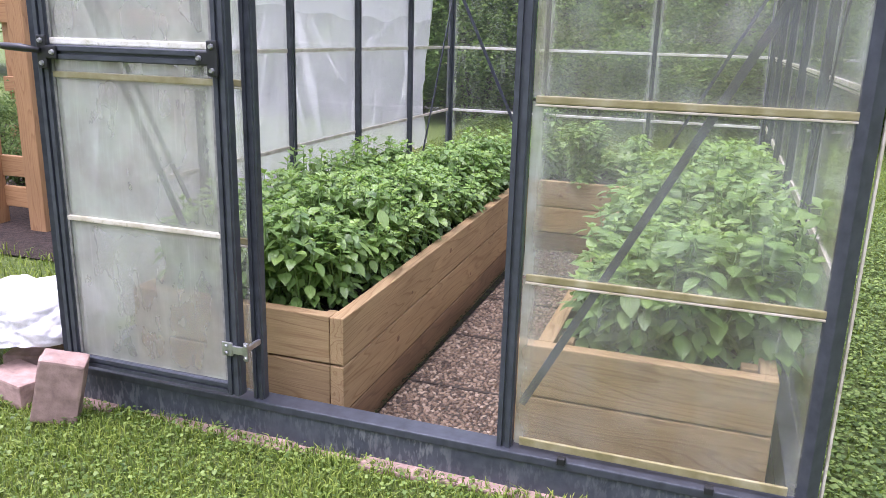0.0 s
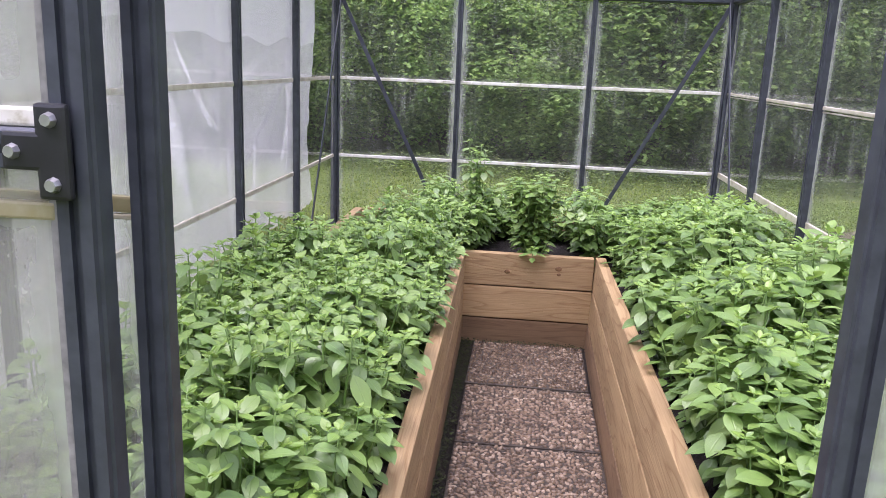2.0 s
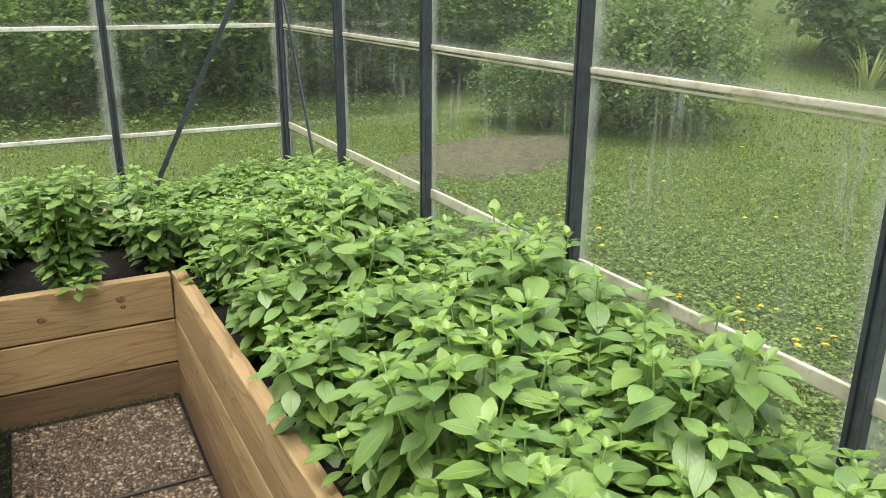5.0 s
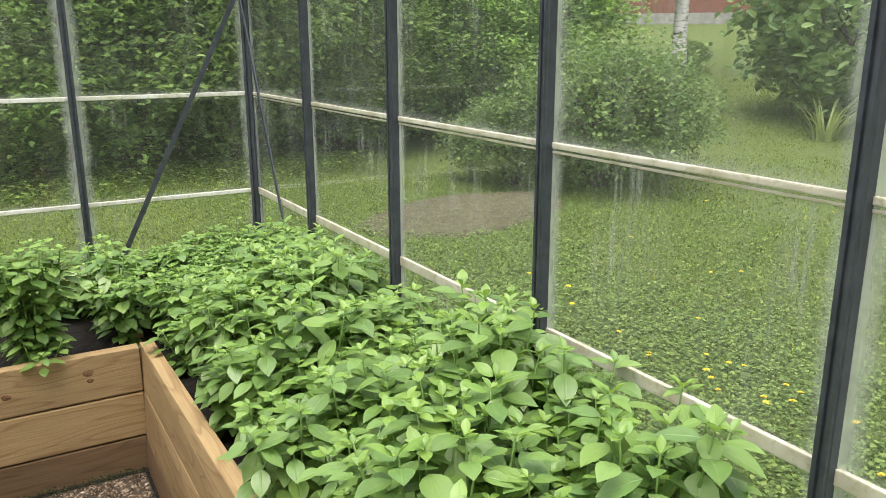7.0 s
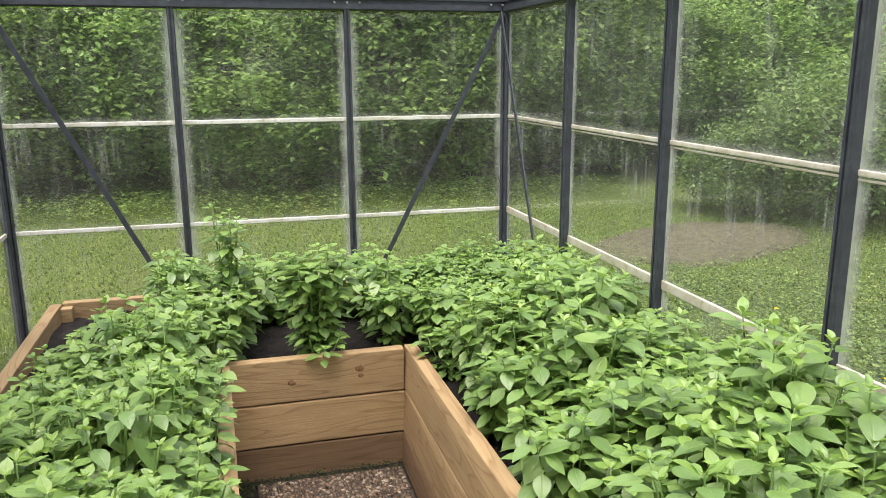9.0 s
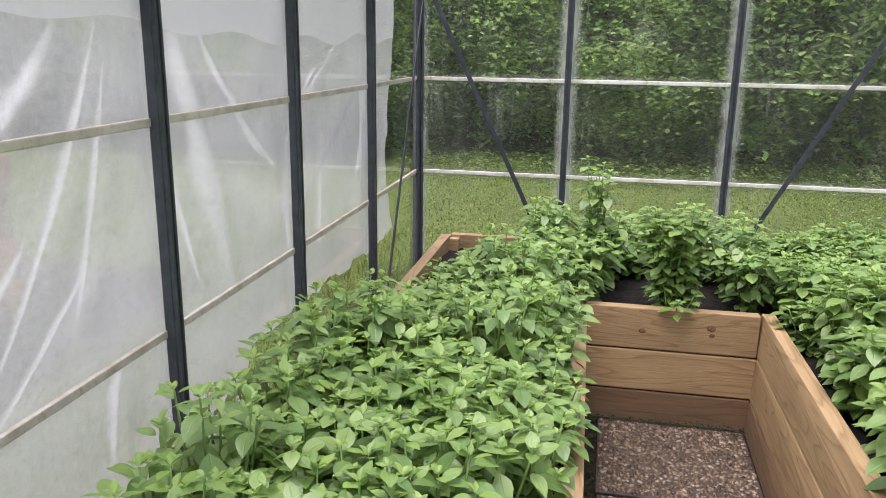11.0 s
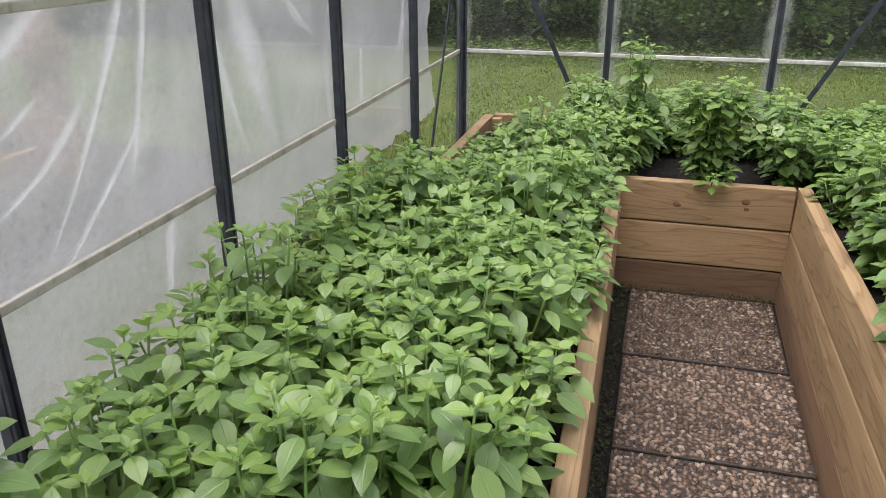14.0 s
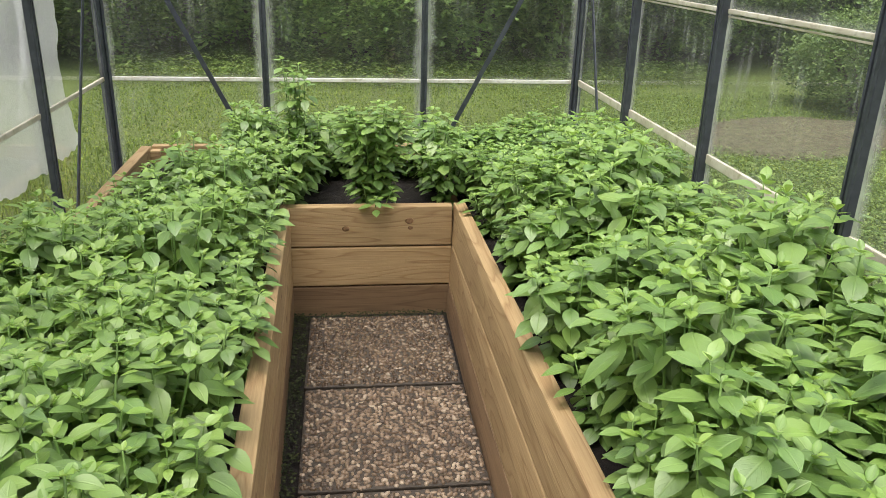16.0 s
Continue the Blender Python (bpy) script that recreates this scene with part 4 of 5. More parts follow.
# folds pressed against the panes: upper end, bend, lower end (each y, z), half width at both ends
FOLDS = (
    ((-1.45, 1.34), (-1.66, 1.13), (-1.93, 0.96), .034, .020), ((-1.33, 1.38), (-1.52, 0.99), (-1.79, 0.64), .016, .010),
    ((-1.33, 1.28), (-1.41, 0.98), (-1.53, 0.66), .014, .009), ((-1.10, 1.40), (-0.99, 1.05), (-0.82, 0.62), .030, .060),
    ((-1.20, 1.34), (-1.12, 1.00), (-1.00, 0.66), .012, .012), ((-1.58, 0.98), (-1.72, 0.85), (-1.90, 0.78), .016, .012),
    ((-1.80, 1.02), (-1.95, 1.07), (-2.20, 1.13), .034, .022), ((-1.70, 0.99), (-1.79, 0.93), (-1.93, 0.90), .016, .012),
    ((-0.82, 1.22), (-0.71, 1.04), (-0.50, 0.93), .018, .010), ((-1.52, 1.20), (-1.68, 1.20), (-1.95, 1.25), .040, .022),
    ((-1.42, 0.90), (-1.60, 0.74), (-1.80, 0.60), .014, .010), ((-1.36, 0.68), (-1.40, 0.56), (-1.42, 0.42), .020, .014),
    ((-1.00, 1.37), (-0.76, 1.10), (-0.45, 0.88), .018, .012), ((0.10, 1.33), (-0.14, 1.20), (-0.35, 1.10), .016, .010),
    ((-0.10, 1.25), (-0.32, 1.12), (-0.50, 0.93), .020, .014), ((0.40, 1.25), (0.30, 0.90), (0.12, 0.60), .022, .016),
    ((0.30, 1.35), (0.32, 0.95), (0.28, 0.60), .016, .012), ((0.50, 1.55), (0.47, 1.10), (0.46, 0.60), .016, .012),
    ((-2.30, 1.60), (-2.42, 1.05), (-2.50, 0.50), .022, .016), ((-2.05, 0.98), (-2.20, 0.90), (-2.45, 0.86), .030, .018),
    ((-0.48, 0.95), (-0.46, 0.72), (-0.42, 0.50), .016, .012), ((-0.15, 0.95), (-0.17, 0.72), (-0.20, 0.50), .014, .012))


def fold_points(fold, n):
    """Points down a fold with its half width, y and z."""
    (y0, z0), (ym, zm), (y1, z1), w0, w1 = fold
    for i in range(n + 1):
        u = i / n
        p, q, r = (1 - u) * (1 - 2 * u), 4 * u * (1 - u), u * (2 * u - 1)
        yield u, y0 * p + ym * q + y1 * r, min(1.66, z0 * p + zm * q + z1 * r), w0 + (w1 - w0) * u


def build_fleece():
    ny, nz = 230, 84
    verts, faces = [], []
    for i in range(nz + 1):
        for j in range(ny + 1):
            v = j / ny
            u = i / nz
            y = -2.66 + (0.80 + 2.66) * v
            z = fleece_low(y) + (1.66 - fleece_low(y)) * u
            y = -2.66 + (fleece_far(z) + 2.66) * v
            sag = 0.012 * noise.noise((y * 2.2, z * 2.2, 5)) + 0.004 * noise.noise((y * 14, z * 9, 6)) + 0.005 * noise.noise((y * 4 + z * 4, z * 3 - y * 2, 8))
            verts.append((XL - 0.042 - abs(sag) + 0.004, y, z))
    for i in range(nz):
        for j in range(ny):
            a = i * (ny + 1) + j
            faces.append((a, a + 1, a + ny + 2, a + ny + 1))
    sheet = mesh_part("fleece_sheet", verts, faces, FLEECE, smooth=True)
    # doubled folds
    for fold in FOLDS:
        n, verts, faces, uvs = 48, [], [], []
        for u, y, z, w in fold_points(fold, n):
            y += 0.012 * noise.noise((u * 3.5, fold[0][0] * 5, 2))
            w *= (1.35 + 0.7 * noise.noise((u * 6, fold[0][0] * 3, 9)))
            for t in (-1, -0.4, 0.4, 1):
                verts.append((XL - 0.072 + 0.004 * (1 - t * t), y + t * w, z))
                uvs.append((0.5 + 0.5 * t, u))
        for i in range(n):
            faces += [(4 * i + t, 4 * i + t + 1, 4 * i + t + 5, 4 * i + t + 4) for t in range(3)]
        ob = mesh_part("fold", verts, faces, FLEECE_FOLD, sheet, "doubled white fold", True)
        layer = ob.data.uv_layers.new(name="across")
        layer.data.foreach_set("uv", [c for lp in ob.data.loops for c in uvs[lp.vertex_index]])
    tagged(sheet, "sheer white crop fleece hung over the glazed side wall", "fleece sheet")
    # the turned-over top layer with its scalloped hem, reaching over the roof
    verts, faces = [], []
    ny, nz = 170, 30
    for i in range(nz + 1):
        for j in range(ny + 1):
            y = -2.66 + 3.30 * j / ny
            u = i / nz
            hem = 1.30 + 0.03 * noise.noise((y * 2.4, 4, 4)) + 0.012 * math.sin(y * 13) + 0.05 * max(0, -y - 0.9)
            yy = y + (0.03 * noise.noise((9, y, u * 7)) if j > ny - 12 else 0)
            if u < 0.6:
                z = hem + (1.70 - hem) * u / 0.6
                x = XL - 0.0185 - 0.006 * abs(noise.noise((y * 5, z * 4, 1))) - 0.004 * abs(noise.noise((y * 13, z * 3, 2)))
                if z > 1.58:
                    x -= 0.045 * min(1, (z - 1.58) / 0.05)
            else:
                s = (u - 0.6) / 0.4
                x, z = XL - 0.066 + 0.24 * s, 1.70 + 0.20 * s + 0.012 * noise.noise((y * 4, s * 4, 3))
            verts.append((x, yy, z))
    for i in range(nz):
        for j in range(ny):
            a = i * (ny + 1) + j
            faces.append((a, a + 1, a + ny + 2, a + ny + 1))
    top = mesh_part("fleece_sheet", verts, faces, FLEECE_TOP, smooth=True)
    tagged(top, "second layer of white crop fleece folded over the eaves", "fleece sheet")


build_fleece()


# ---- beside the door: pavers and a heap of fleece ----
def paver(m, label):
    bm = bm_box(-0.065, 0.065, -0.042, 0.042, -0.105, 0.105, 0.008)
    bmesh.ops.subdivide_edges(bm, edges=[e for e in bm.edges if e.calc_length() > 0.05], cuts=3, use_grid_fill=True)
    for v in bm.verts:
        v.co += v.normal * (0.0022 * noise.noise(v.co * 38 + m.translation * 9) + 0.0015 * noise.noise(v.co * 90))
    ob = part("paver", bm, BRICK, smooth=False)
    ob.matrix_basis = m
    return tagged(ob, label, "paver", "pavers beside the door")


paver(pose(-1.335, -2.880, 0.170, 5, 13, 32), "red clay paver leaning against the open door")
paver(pose(-1.585, -2.80, 0.102, 90, 0, 78), "greyish clay paver lying on the grass")
paver(pose(-1.72, -2.60, 0.102, 90, 0, 20), "red clay paver lying under the fleece heap")


def build_heap():
    bm = bmesh.new()
    bmesh.ops.create_icosphere(bm, subdivisions=6, radius=1)
    for v in bm.verts:
        p = v.co.copy()
        r = 1 + 0.22 * noise.noise(p * 1.7) + 0.16 * abs(noise.noise(p * 3.4 + Vector((3, 1, 2)))) + 0.07 * (1 - abs(noise.noise(p * 7))) + 0.02 * noise.noise(p * 18)
        v.co = Vector((p.x * 0.24 * r, p.y * 0.20 * r, max(-0.02, p.z * 0.135 * r)))
    ob = part("bundled_fleece", bm, FLEECE_PILE, smooth=True)
    ob.matrix_basis = pose(-1.73, -2.60, 0.235, 0, 0, 20)
    tagged(ob, "crumpled heap of white crop fleece on pavers", "fleece heap")


build_heap()


def build_edging():
    row = empty("edging", label="row of worn pinkish pavers under the front rail", category="edging", kind="structure")
    rng = random.Random(3)
    me = bpy.data.meshes.new("edge_paver")
    bm = bm_box(-0.103, 0.103, -0.05, 0.05, -0.05, 0.0, 0.006)
    bm.to_mesh(me)
    bm.free()
    me.materials.append(BRICK)
    for k in range(11):
        ob = new("edge_paver", me)
        ob.parent = row
        ob.matrix_basis = pose(XL + 0.10 + 0.212 * k, YF - 0.02 + rng.uniform(-.01, .004), 0.068 + rng.uniform(-.008, .006), rng.uniform(-3, 3), rng.uniform(-1, 1), rng.uniform(-3, 3))


build_edging()


# ---- shrubs, hedge and trees ----
OVATE = ((0.27, 0.26, 0.09), (0.26, 0.62, 0.06), (0, 1, -0.12), (-0.26, 0.62, 0.06), (-0.27, 0.26, 0.09))


def leaf_cloud(rng, clumps, per_clump, radius, height, base, size, spread, hollow=0.55, reach=1.0):
    """Many small folded leaves gathered in clumps round a crown of uneven outline."""
    verts, faces = [], []
    for _ in range(clumps):
        d = Vector((rng.gauss(0, 1), rng.gauss(0, 1), rng.gauss(0, 1))).normalized()
        r = hollow + (1 - hollow) * rng.random() ** 0.5
        r *= 1 + 0.32 * noise.noise(d * 2.1 + Vector((clumps, 0, per_clump)))
        c = Vector((d.x * radius * r, d.y * radius * r, base + height / 2 + d.z * height / 2 * r))
        c.z = max(c.z, base * 0.4 + 0.03)
        axis = (d + Vector((0, 0, rng.uniform(-0.3, 0.8)))).normalized()
        for _ in range(per_clump):
            p = c + Vector((rng.gauss(0, spread), rng.gauss(0, spread), rng.gauss(0, spread * 0.8))) + axis * rng.uniform(-spread, spread)
            if p.z < 0.02:
                continue
            s = size * rng.uniform(0.6, 1.3)
            q = Euler((rng.uniform(-0.9, 0.9), rng.uniform(-0.9, 0.9), rng.uniform(0, 6.28)))
            qm = q.to_matrix()
            k = len(verts)
            verts += [p] + [p + qm @ Vector((u * s, v * s, h * s)) for u, v, h in OVATE]
            faces += [(k, k + 1, k + 2, k + 3), (k, k + 3, k + 4, k + 5)]
    return verts, faces


def build_shrub(name, seed, radius, height, clumps, per_clump, size, mat, trunks=5, base=0.25, label="", category="shrub", spread=0.09, group="", hollow=0.5):
    rng = random.Random(seed)
    root = empty(name, label=label, category=category, group=group)
    for k in range(trunks):
        a = 2 * math.pi * (k + rng.random()) / trunks
        end = Vector((math.cos(a) * radius * 0.6, math.sin(a) * radius * 0.6, (base + height) * rng.uniform(0.6, 0.85)))
        mid = end * 0.5 + Vector((rng.uniform(-.1, .1), rng.uniform(-.1, .1), 0.05)) * radius
        start = Vector((math.cos(a), math.sin(a), 0)) * 0.06 * radius
        thick = 0.012 + 0.012 * height
        bm = tube([start, start.lerp(mid, 0.5), mid, mid.lerp(end, 0.5), end], [thick, thick * .85, thick * .65, thick * .45, thick * .2], 6)
        for _ in range(3):
            p = mid.lerp(end, rng.uniform(0, 0.8))
            q = p + Vector((rng.uniform(-1, 1), rng.uniform(-1, 1), rng.uniform(0.1, 0.8))) * radius * 0.4
            tube([p, p.lerp(q, 0.5) + Vector((0, 0, 0.03)), q], [thick * .4, thick * .3, thick * .12], 5, bm)
        part("trunk", bm, BARK, root, smooth=True)
    v, f = leaf_cloud(rng, clumps, per_clump, radius, height, base, size, spread, hollow)
    mesh_part("crown", v, f, mat, root)
    return root


def set_out(kinds, spots, rng):
    placed = set()
    for k, (x, y, s) in enumerate(spots):
        ob = kinds[k % len(kinds)]
        m = Matrix.Translation((x, y, ground_height(x, y) - 0.02)) @ Matrix.Rotation(rng.uniform(0, 6.28), 4, "Z") @ Matrix.Diagonal((s * rng.uniform(0.9, 1.15), s * rng.uniform(0.9, 1.15), s * rng.uniform(0.88, 1.12), 1))
        if ob in placed:
            copy_thing(ob, m)
        else:
            placed.add(ob)
            ob.matrix_basis = m


out_rng = random.Random(21)
HEDGE = [build_shrub("hedge_shrub", 100 + k, 1.05, 2.75, 480, 78, 0.056, HEDGE_LEAF, 4, 0.14, "dense dark green deciduous hedge shrub behind the lawn", "shrub", 0.11, "hedge shrubs") for k in range(4)]
hedge_spots = [(-9 + 1.25 * k + out_rng.uniform(-.2, .2), 6.5 + out_rng.uniform(-.3, .35), out_rng.uniform(0.92, 1.12)) for k in range(10)]
hedge_spots += [(3.3, 6.4, 1.0), (4.3, 6.7, 1.05), (5.5, 6.5, 0.98), (6.6, 7.2, 1.1)]
hedge_spots += [(-8.5 + 1.9 * k + out_rng.uniform(-.3, .3), 8.7 + out_rng.uniform(-.4, .4), out_rng.uniform(1.35, 1.6)) for k in range(9)]
set_out(HEDGE, hedge_spots, out_rng)
TREES = [build_shrub("far_tree", 140 + k, 2.6, 6.0, 520, 60, 0.12, HEDGE_LEAF, 4, 0.9, "leafy dark green tree at the far edge of the garden", "tree", 0.28, "far trees", 0.55) for k in range(2)]
tree_spots = []
for k in range(30):
    a = radians(-15 + 12.2 * k)
    d = out_rng.uniform(19, 24)
    if 22 < math.degrees(a) < 52:
        d = 42
    tree_spots.append((d * math.cos(a), d * math.sin(a), out_rng.uniform(0.9, 1.2)))
tree_spots += [(40 * math.cos(radians(a)), 40 * math.sin(radians(a)), 1.4) for a in (20, 25, 30, 34, 38, 42, 46, 50, 54)]
tree_spots += [(7.2, 9.8, 0.7), (9.3, 12.4, 0.8), (3, 12, 0.9), (-3, 13, 0.9), (-9, 12, 0.9)]
set_out(TREES, tree_spots, out_rng)
BUSH = [build_shrub("garden_bush", 160 + k, 0.78, 1.05, 260, 44, 0.045, BUSH_LEAF, 7, 0.12, "round green garden bush standing on the lawn", "shrub", 0.08, "garden bushes") for k in range(2)]
set_out(BUSH, [(4.55, 2.95, 1.05), (3.95, 3.45, 0.78), (5.35, 3.35, 0.85), (11.3, 10.3, 0.72), (12.9, 9.6, 0.5), (10.3, 11.0, 0.9)], out_rng)
broad = build_shrub("broad_leaved_shrub", 180, 1.45, 2.6, 300, 20, 0.17, BROAD_LEAF, 6, 0.06, "tall shrub with broad green leaves", "shrub", 0.16, hollow=0.75)
broad.matrix_basis = Matrix.Translation((10.45, 4.25, ground_height(10.45, 4.25)))


def build_lily():
    root = empty("daylily_clump", pose(8.9, 3.6, ground_height(8.9, 3.6)), "clump of arching pale green daylily leaves", "plant")
    rng = random.Random(4)
    for k in range(46):
        a, L, lean = rng.uniform(0, 6.28), rng.uniform(0.4, 0.75), rng.uniform(0.2, 0.75)
        d, s = Vector((math.cos(a), math.sin(a), 0)), Vector((-math.sin(a), math.cos(a), 0))
        v, n = [], 6
        o = d * rng.uniform(0, 0.16)
        for i in range(n + 1):
            u = i / n
            w = 0.014 * (1 - u ** 2) + 0.001
            c = o + d * L * lean * u ** 1.6 + Vector((0, 0, L * (u - 0.55 * lean * u ** 2.4)))
            v += [c - s * w, c + s * w + Vector((0, 0, 0.004))]
        mesh_part("leaf_blade", v, [(2 * i, 2 * i + 1, 2 * i + 3, 2 * i + 2) for i in range(n)], LILY, root, smooth=True)


build_lily()


def make_birch_bark():
    m, n, l, p = material("birch_bark")
    f = noise_tex(n, l, 7, 5, (1, 1, 5))
    l.new(ramp(n, l, f, [(0.36, (0.04, 0.035, 0.03)), (0.46, (0.62, 0.60, 0.56)), (0.8, (0.78, 0.77, 0.74))]), p.inputs["Base Color"])
    p.inputs["Roughness"].default_value = 0.75
    return m


def build_birch():
    x, y = 11.57, 8.67
    root = empty("birch_tree", pose(x, y, ground_height(x, y) - 0.05), "birch with a white trunk on the rising lawn", "tree")
    part("trunk", tube([(0, 0, 0), (0.02, 0, 0.5), (0.05, 0.02, 2.0), (0.02, 0.05, 4.0), (0.1, 0.0, 6.5)], [0.19, 0.165, 0.15, 0.12, 0.05], 12), make_birch_bark(), root, "white papery bark with dark scars", True)
    rng = random.Random(8)
    bm = bmesh.new()
    for k in range(9):
        a, z = rng.uniform(0, 6.28), rng.uniform(3.0, 6.0)
        d = Vector((math.cos(a), math.sin(a), 0.5))
        tube([(0.04, 0.02, z), Vector((0.04, 0.02, z)) + d * 0.8, Vector((0.04, 0.02, z + 0.1)) + d * 1.7], [0.03, 0.02, 0.006], 5, bm)
    part("limbs", bm, BARK, root, smooth=True)
    v, f = leaf_cloud(rng, 240, 26, 2.0, 4.0, 3.2, 0.09, 0.2)
    mesh_part("crown", v, f, BUSH_LEAF, root)


build_birch()


# ---- red house beyond the rise, grey fence behind the hedge ----
def build_house():
    paint = simple("red_house_paint", (0.27, 0.11, 0.085), 0.8, 0, 4, 0.2, 0.2, 0.01)
    stone = simple("grey_plinth", (0.34, 0.33, 0.31), 0.9, 0, 5, 0.3, 0.3, 0.01)
    tin = simple("dark_roof_tiles", (0.06, 0.055, 0.055), 0.7, 0, 4, 0.3, 0.3, 0.01)
    z = ground_height(22.5, 17.0)
    root = empty("house", pose(22.5, 19.4, z, 0, 0, -50), "red wooden house with a grey stone plinth", "house")
    part("plinth", bm_box(-4.5, 4.5, 0, 6, -0.5, 0.55, 0.02), stone, root)
    wall = part("wall", bm_box(-4.45, 4.45, 0.05, 5.95, 0.55, 3.4, 0.01), paint, root)
    for k in range(44):
        x = -4.35 + 0.2 * k
        part("batten", bm_box(x, x + 0.045, 0.02, 0.05, 0.57, 3.35, 0.004), paint, wall)
    bm = bmesh.new()
    pts = [(-4.9, -0.5, 3.3), (4.9, -0.5, 3.3), (4.9, 3, 5.6), (-4.9, 3, 5.6), (4.9, 6.5, 3.3), (-4.9, 6.5, 3.3)]
    v = [bm.verts.new(p) for p in pts]
    bm.faces.new(v[:4])
    bm.faces.new((v[3], v[2], v[4], v[5]))
    r = bmesh.ops.solidify(bm, geom=bm.faces[:], thickness=0.15)
    part("roof", bm, tin, root)


build_house()


def build_fence():
    grey = make_wood("weathered_boards", (0.26, 0.22, 0.19), (0.12, 0.10, 0.085), 0.3)
    rng = random.Random(6)
    root = empty("fence", label="weathered grey board fence half hidden by the hedge", category="fence")
    for k in range(26):
        x = -5.2 + 0.19 * k
        part("slat", bm_box(x, x + 0.12, 7.62, 7.645, 0.12, 1.62 + rng.uniform(-.03, .03), 0.003), grey, root)
    for z in (0.45, 1.3):
        part("rail", bm_box(-5.3, -0.2, 7.65, 7.70, z, z + 0.1, 0.004), grey, root)
    for x in (-5.2, -3.5, -1.8, -0.25):
        part("post", bm_box(x - .05, x + .05, 7.70, 7.80, 0.0, 1.5, 0.006), grey, root)


build_fence()


# ---- timber planter beside the greenhouse ----
def build_planter():
    root = empty("timber_planter", label="new timber frame with posts and open boards", category="planter")
    x1, y0 = -3.06, -1.22

    def plank(name, *box):
        x0, xb, ya, yb, z0, z1 = box
        size = (xb - x0, yb - ya, z1 - z0)
        k = size.index(max(size))
        bm = bm_box(-size[0] / 2, size[0] / 2, -size[1] / 2, size[1] / 2, -size[2] / 2, size[2] / 2, 0.005)
        turn = (Matrix.Identity(4), Matrix.Rotation(math.pi / 2, 4, "Z"), Matrix.Rotation(-math.pi / 2, 4, "Y"))[k]
        bm.transform(turn.inverted())
        ob = part(name, bm, WOOD_OUT, root)
        ob.matrix_basis = Matrix.Translation(((x0 + xb) / 2, (ya + yb) / 2, (z0 + z1) / 2)) @ turn

    plank("post", x1 - 0.13, x1 - 0.015, y0, y0 + 0.095, 0.0, 1.75)
    plank("post", x1 - 0.50, x1 - 0.40, y0 + 0.02, y0 + 0.115, 0.0, 1.75)
    plank("post", x1 - 0.145, x1, y0 + 1.3, y0 + 1.395, 0.0, 1.75)
    plank("post", x1 - 1.6, x1 - 1.5, y0 + 1.3, y0 + 1.395, 0.0, 1.75)
    plank("post", x1 - 1.6, x1 - 1.5, y0, y0 + 0.095, 0.0, 1.75)
    for z in (0.18, 0.36, 1.22):
        plank("board", x1 - 1.6, x1 - 0.02, y0 + 0.10, y0 + 0.135, z, z + 0.12)
    for z in (0.18, 0.36, 0.72, 1.22, 1.55):
        plank("board", x1 - 1.6, x1 + 0.12, y0 + 1.26, y0 + 1.295, z, z + 0.11)
    for z in (0.25, 0.95):
        plank("board", x1 - 0.04, x1 - 0.005, y0 + 0.14, y0 + 1.25, z, z + 0.12)
    mulch = mesh_part("mulch", [(-4.9, -1.6, GROUND + .012), (-2.62, -1.62, GROUND + .012), (-2.5, -0.9, GROUND + .02), (-2.55, 1.0, GROUND + .012), (-4.9, 1.2, GROUND + .012), (-3.6, -0.2, GROUND + .05)], [(0, 1, 5), (1, 2, 5), (2, 3, 5), (3, 4, 5), (4, 0, 5)], MULCH)
    tagged(mulch, "dark bark mulch round the timber planter", "mulch", kind="stuff")
    rng = random.Random(31)
    for x, y, s in ((x1 - 0.35, y0 + 0.6, 0.45), (x1 - 0.9, y0 + 0.7, 0.5)):
        ob = copy_thing(BUSH[0], Matrix.Translation((x, y, 0.1)) @ Matrix.Diagonal((s * .7, s * .7, s, 1)))
        tagged(ob, "leafy vegetable plant inside the timber frame", "plant")


build_planter()


# ---- bare patch, grass, clover, dandelions ----
def build_patch():
    n, rings = 40, 6
    verts, faces = [(2.85, 2.55, GROUND + 0.06)], []
    for r in range(1, rings + 1):
        for k in range(n):
            a = 2 * math.pi * k / n
            u = r / rings * (1 + 0.22 * noise.noise((math.cos(a) * 1.6, math.sin(a) * 1.6, 4)))
            x, y = math.cos(a) * 1.02 * u, math.sin(a) * 0.62 * u
            c, s = math.cos(0.35), math.sin(0.35)
            z = GROUND + 0.012 + 0.05 * (1 - (r / rings) ** 2) + 0.012 * noise.noise((x * 9, y * 9, 2)) * (r < rings)
            verts.append((2.85 + x * c - y * s, 2.55 + x * s + y * c, z if r < rings else GROUND + 0.004))
    for k in range(n):
        faces.append((0, 1 + k, 1 + (k + 1) % n))
        for r in range(rings - 1):
            a = 1 + r * n
            faces.append((a + k, a + n + k, a + n + (k + 1) % n, a + (k + 1) % n))
    tagged(mesh_part("bare_patch", verts, faces, BARE, smooth=True), "patch of bare brown earth in the lawn", "soil", kind="stuff")


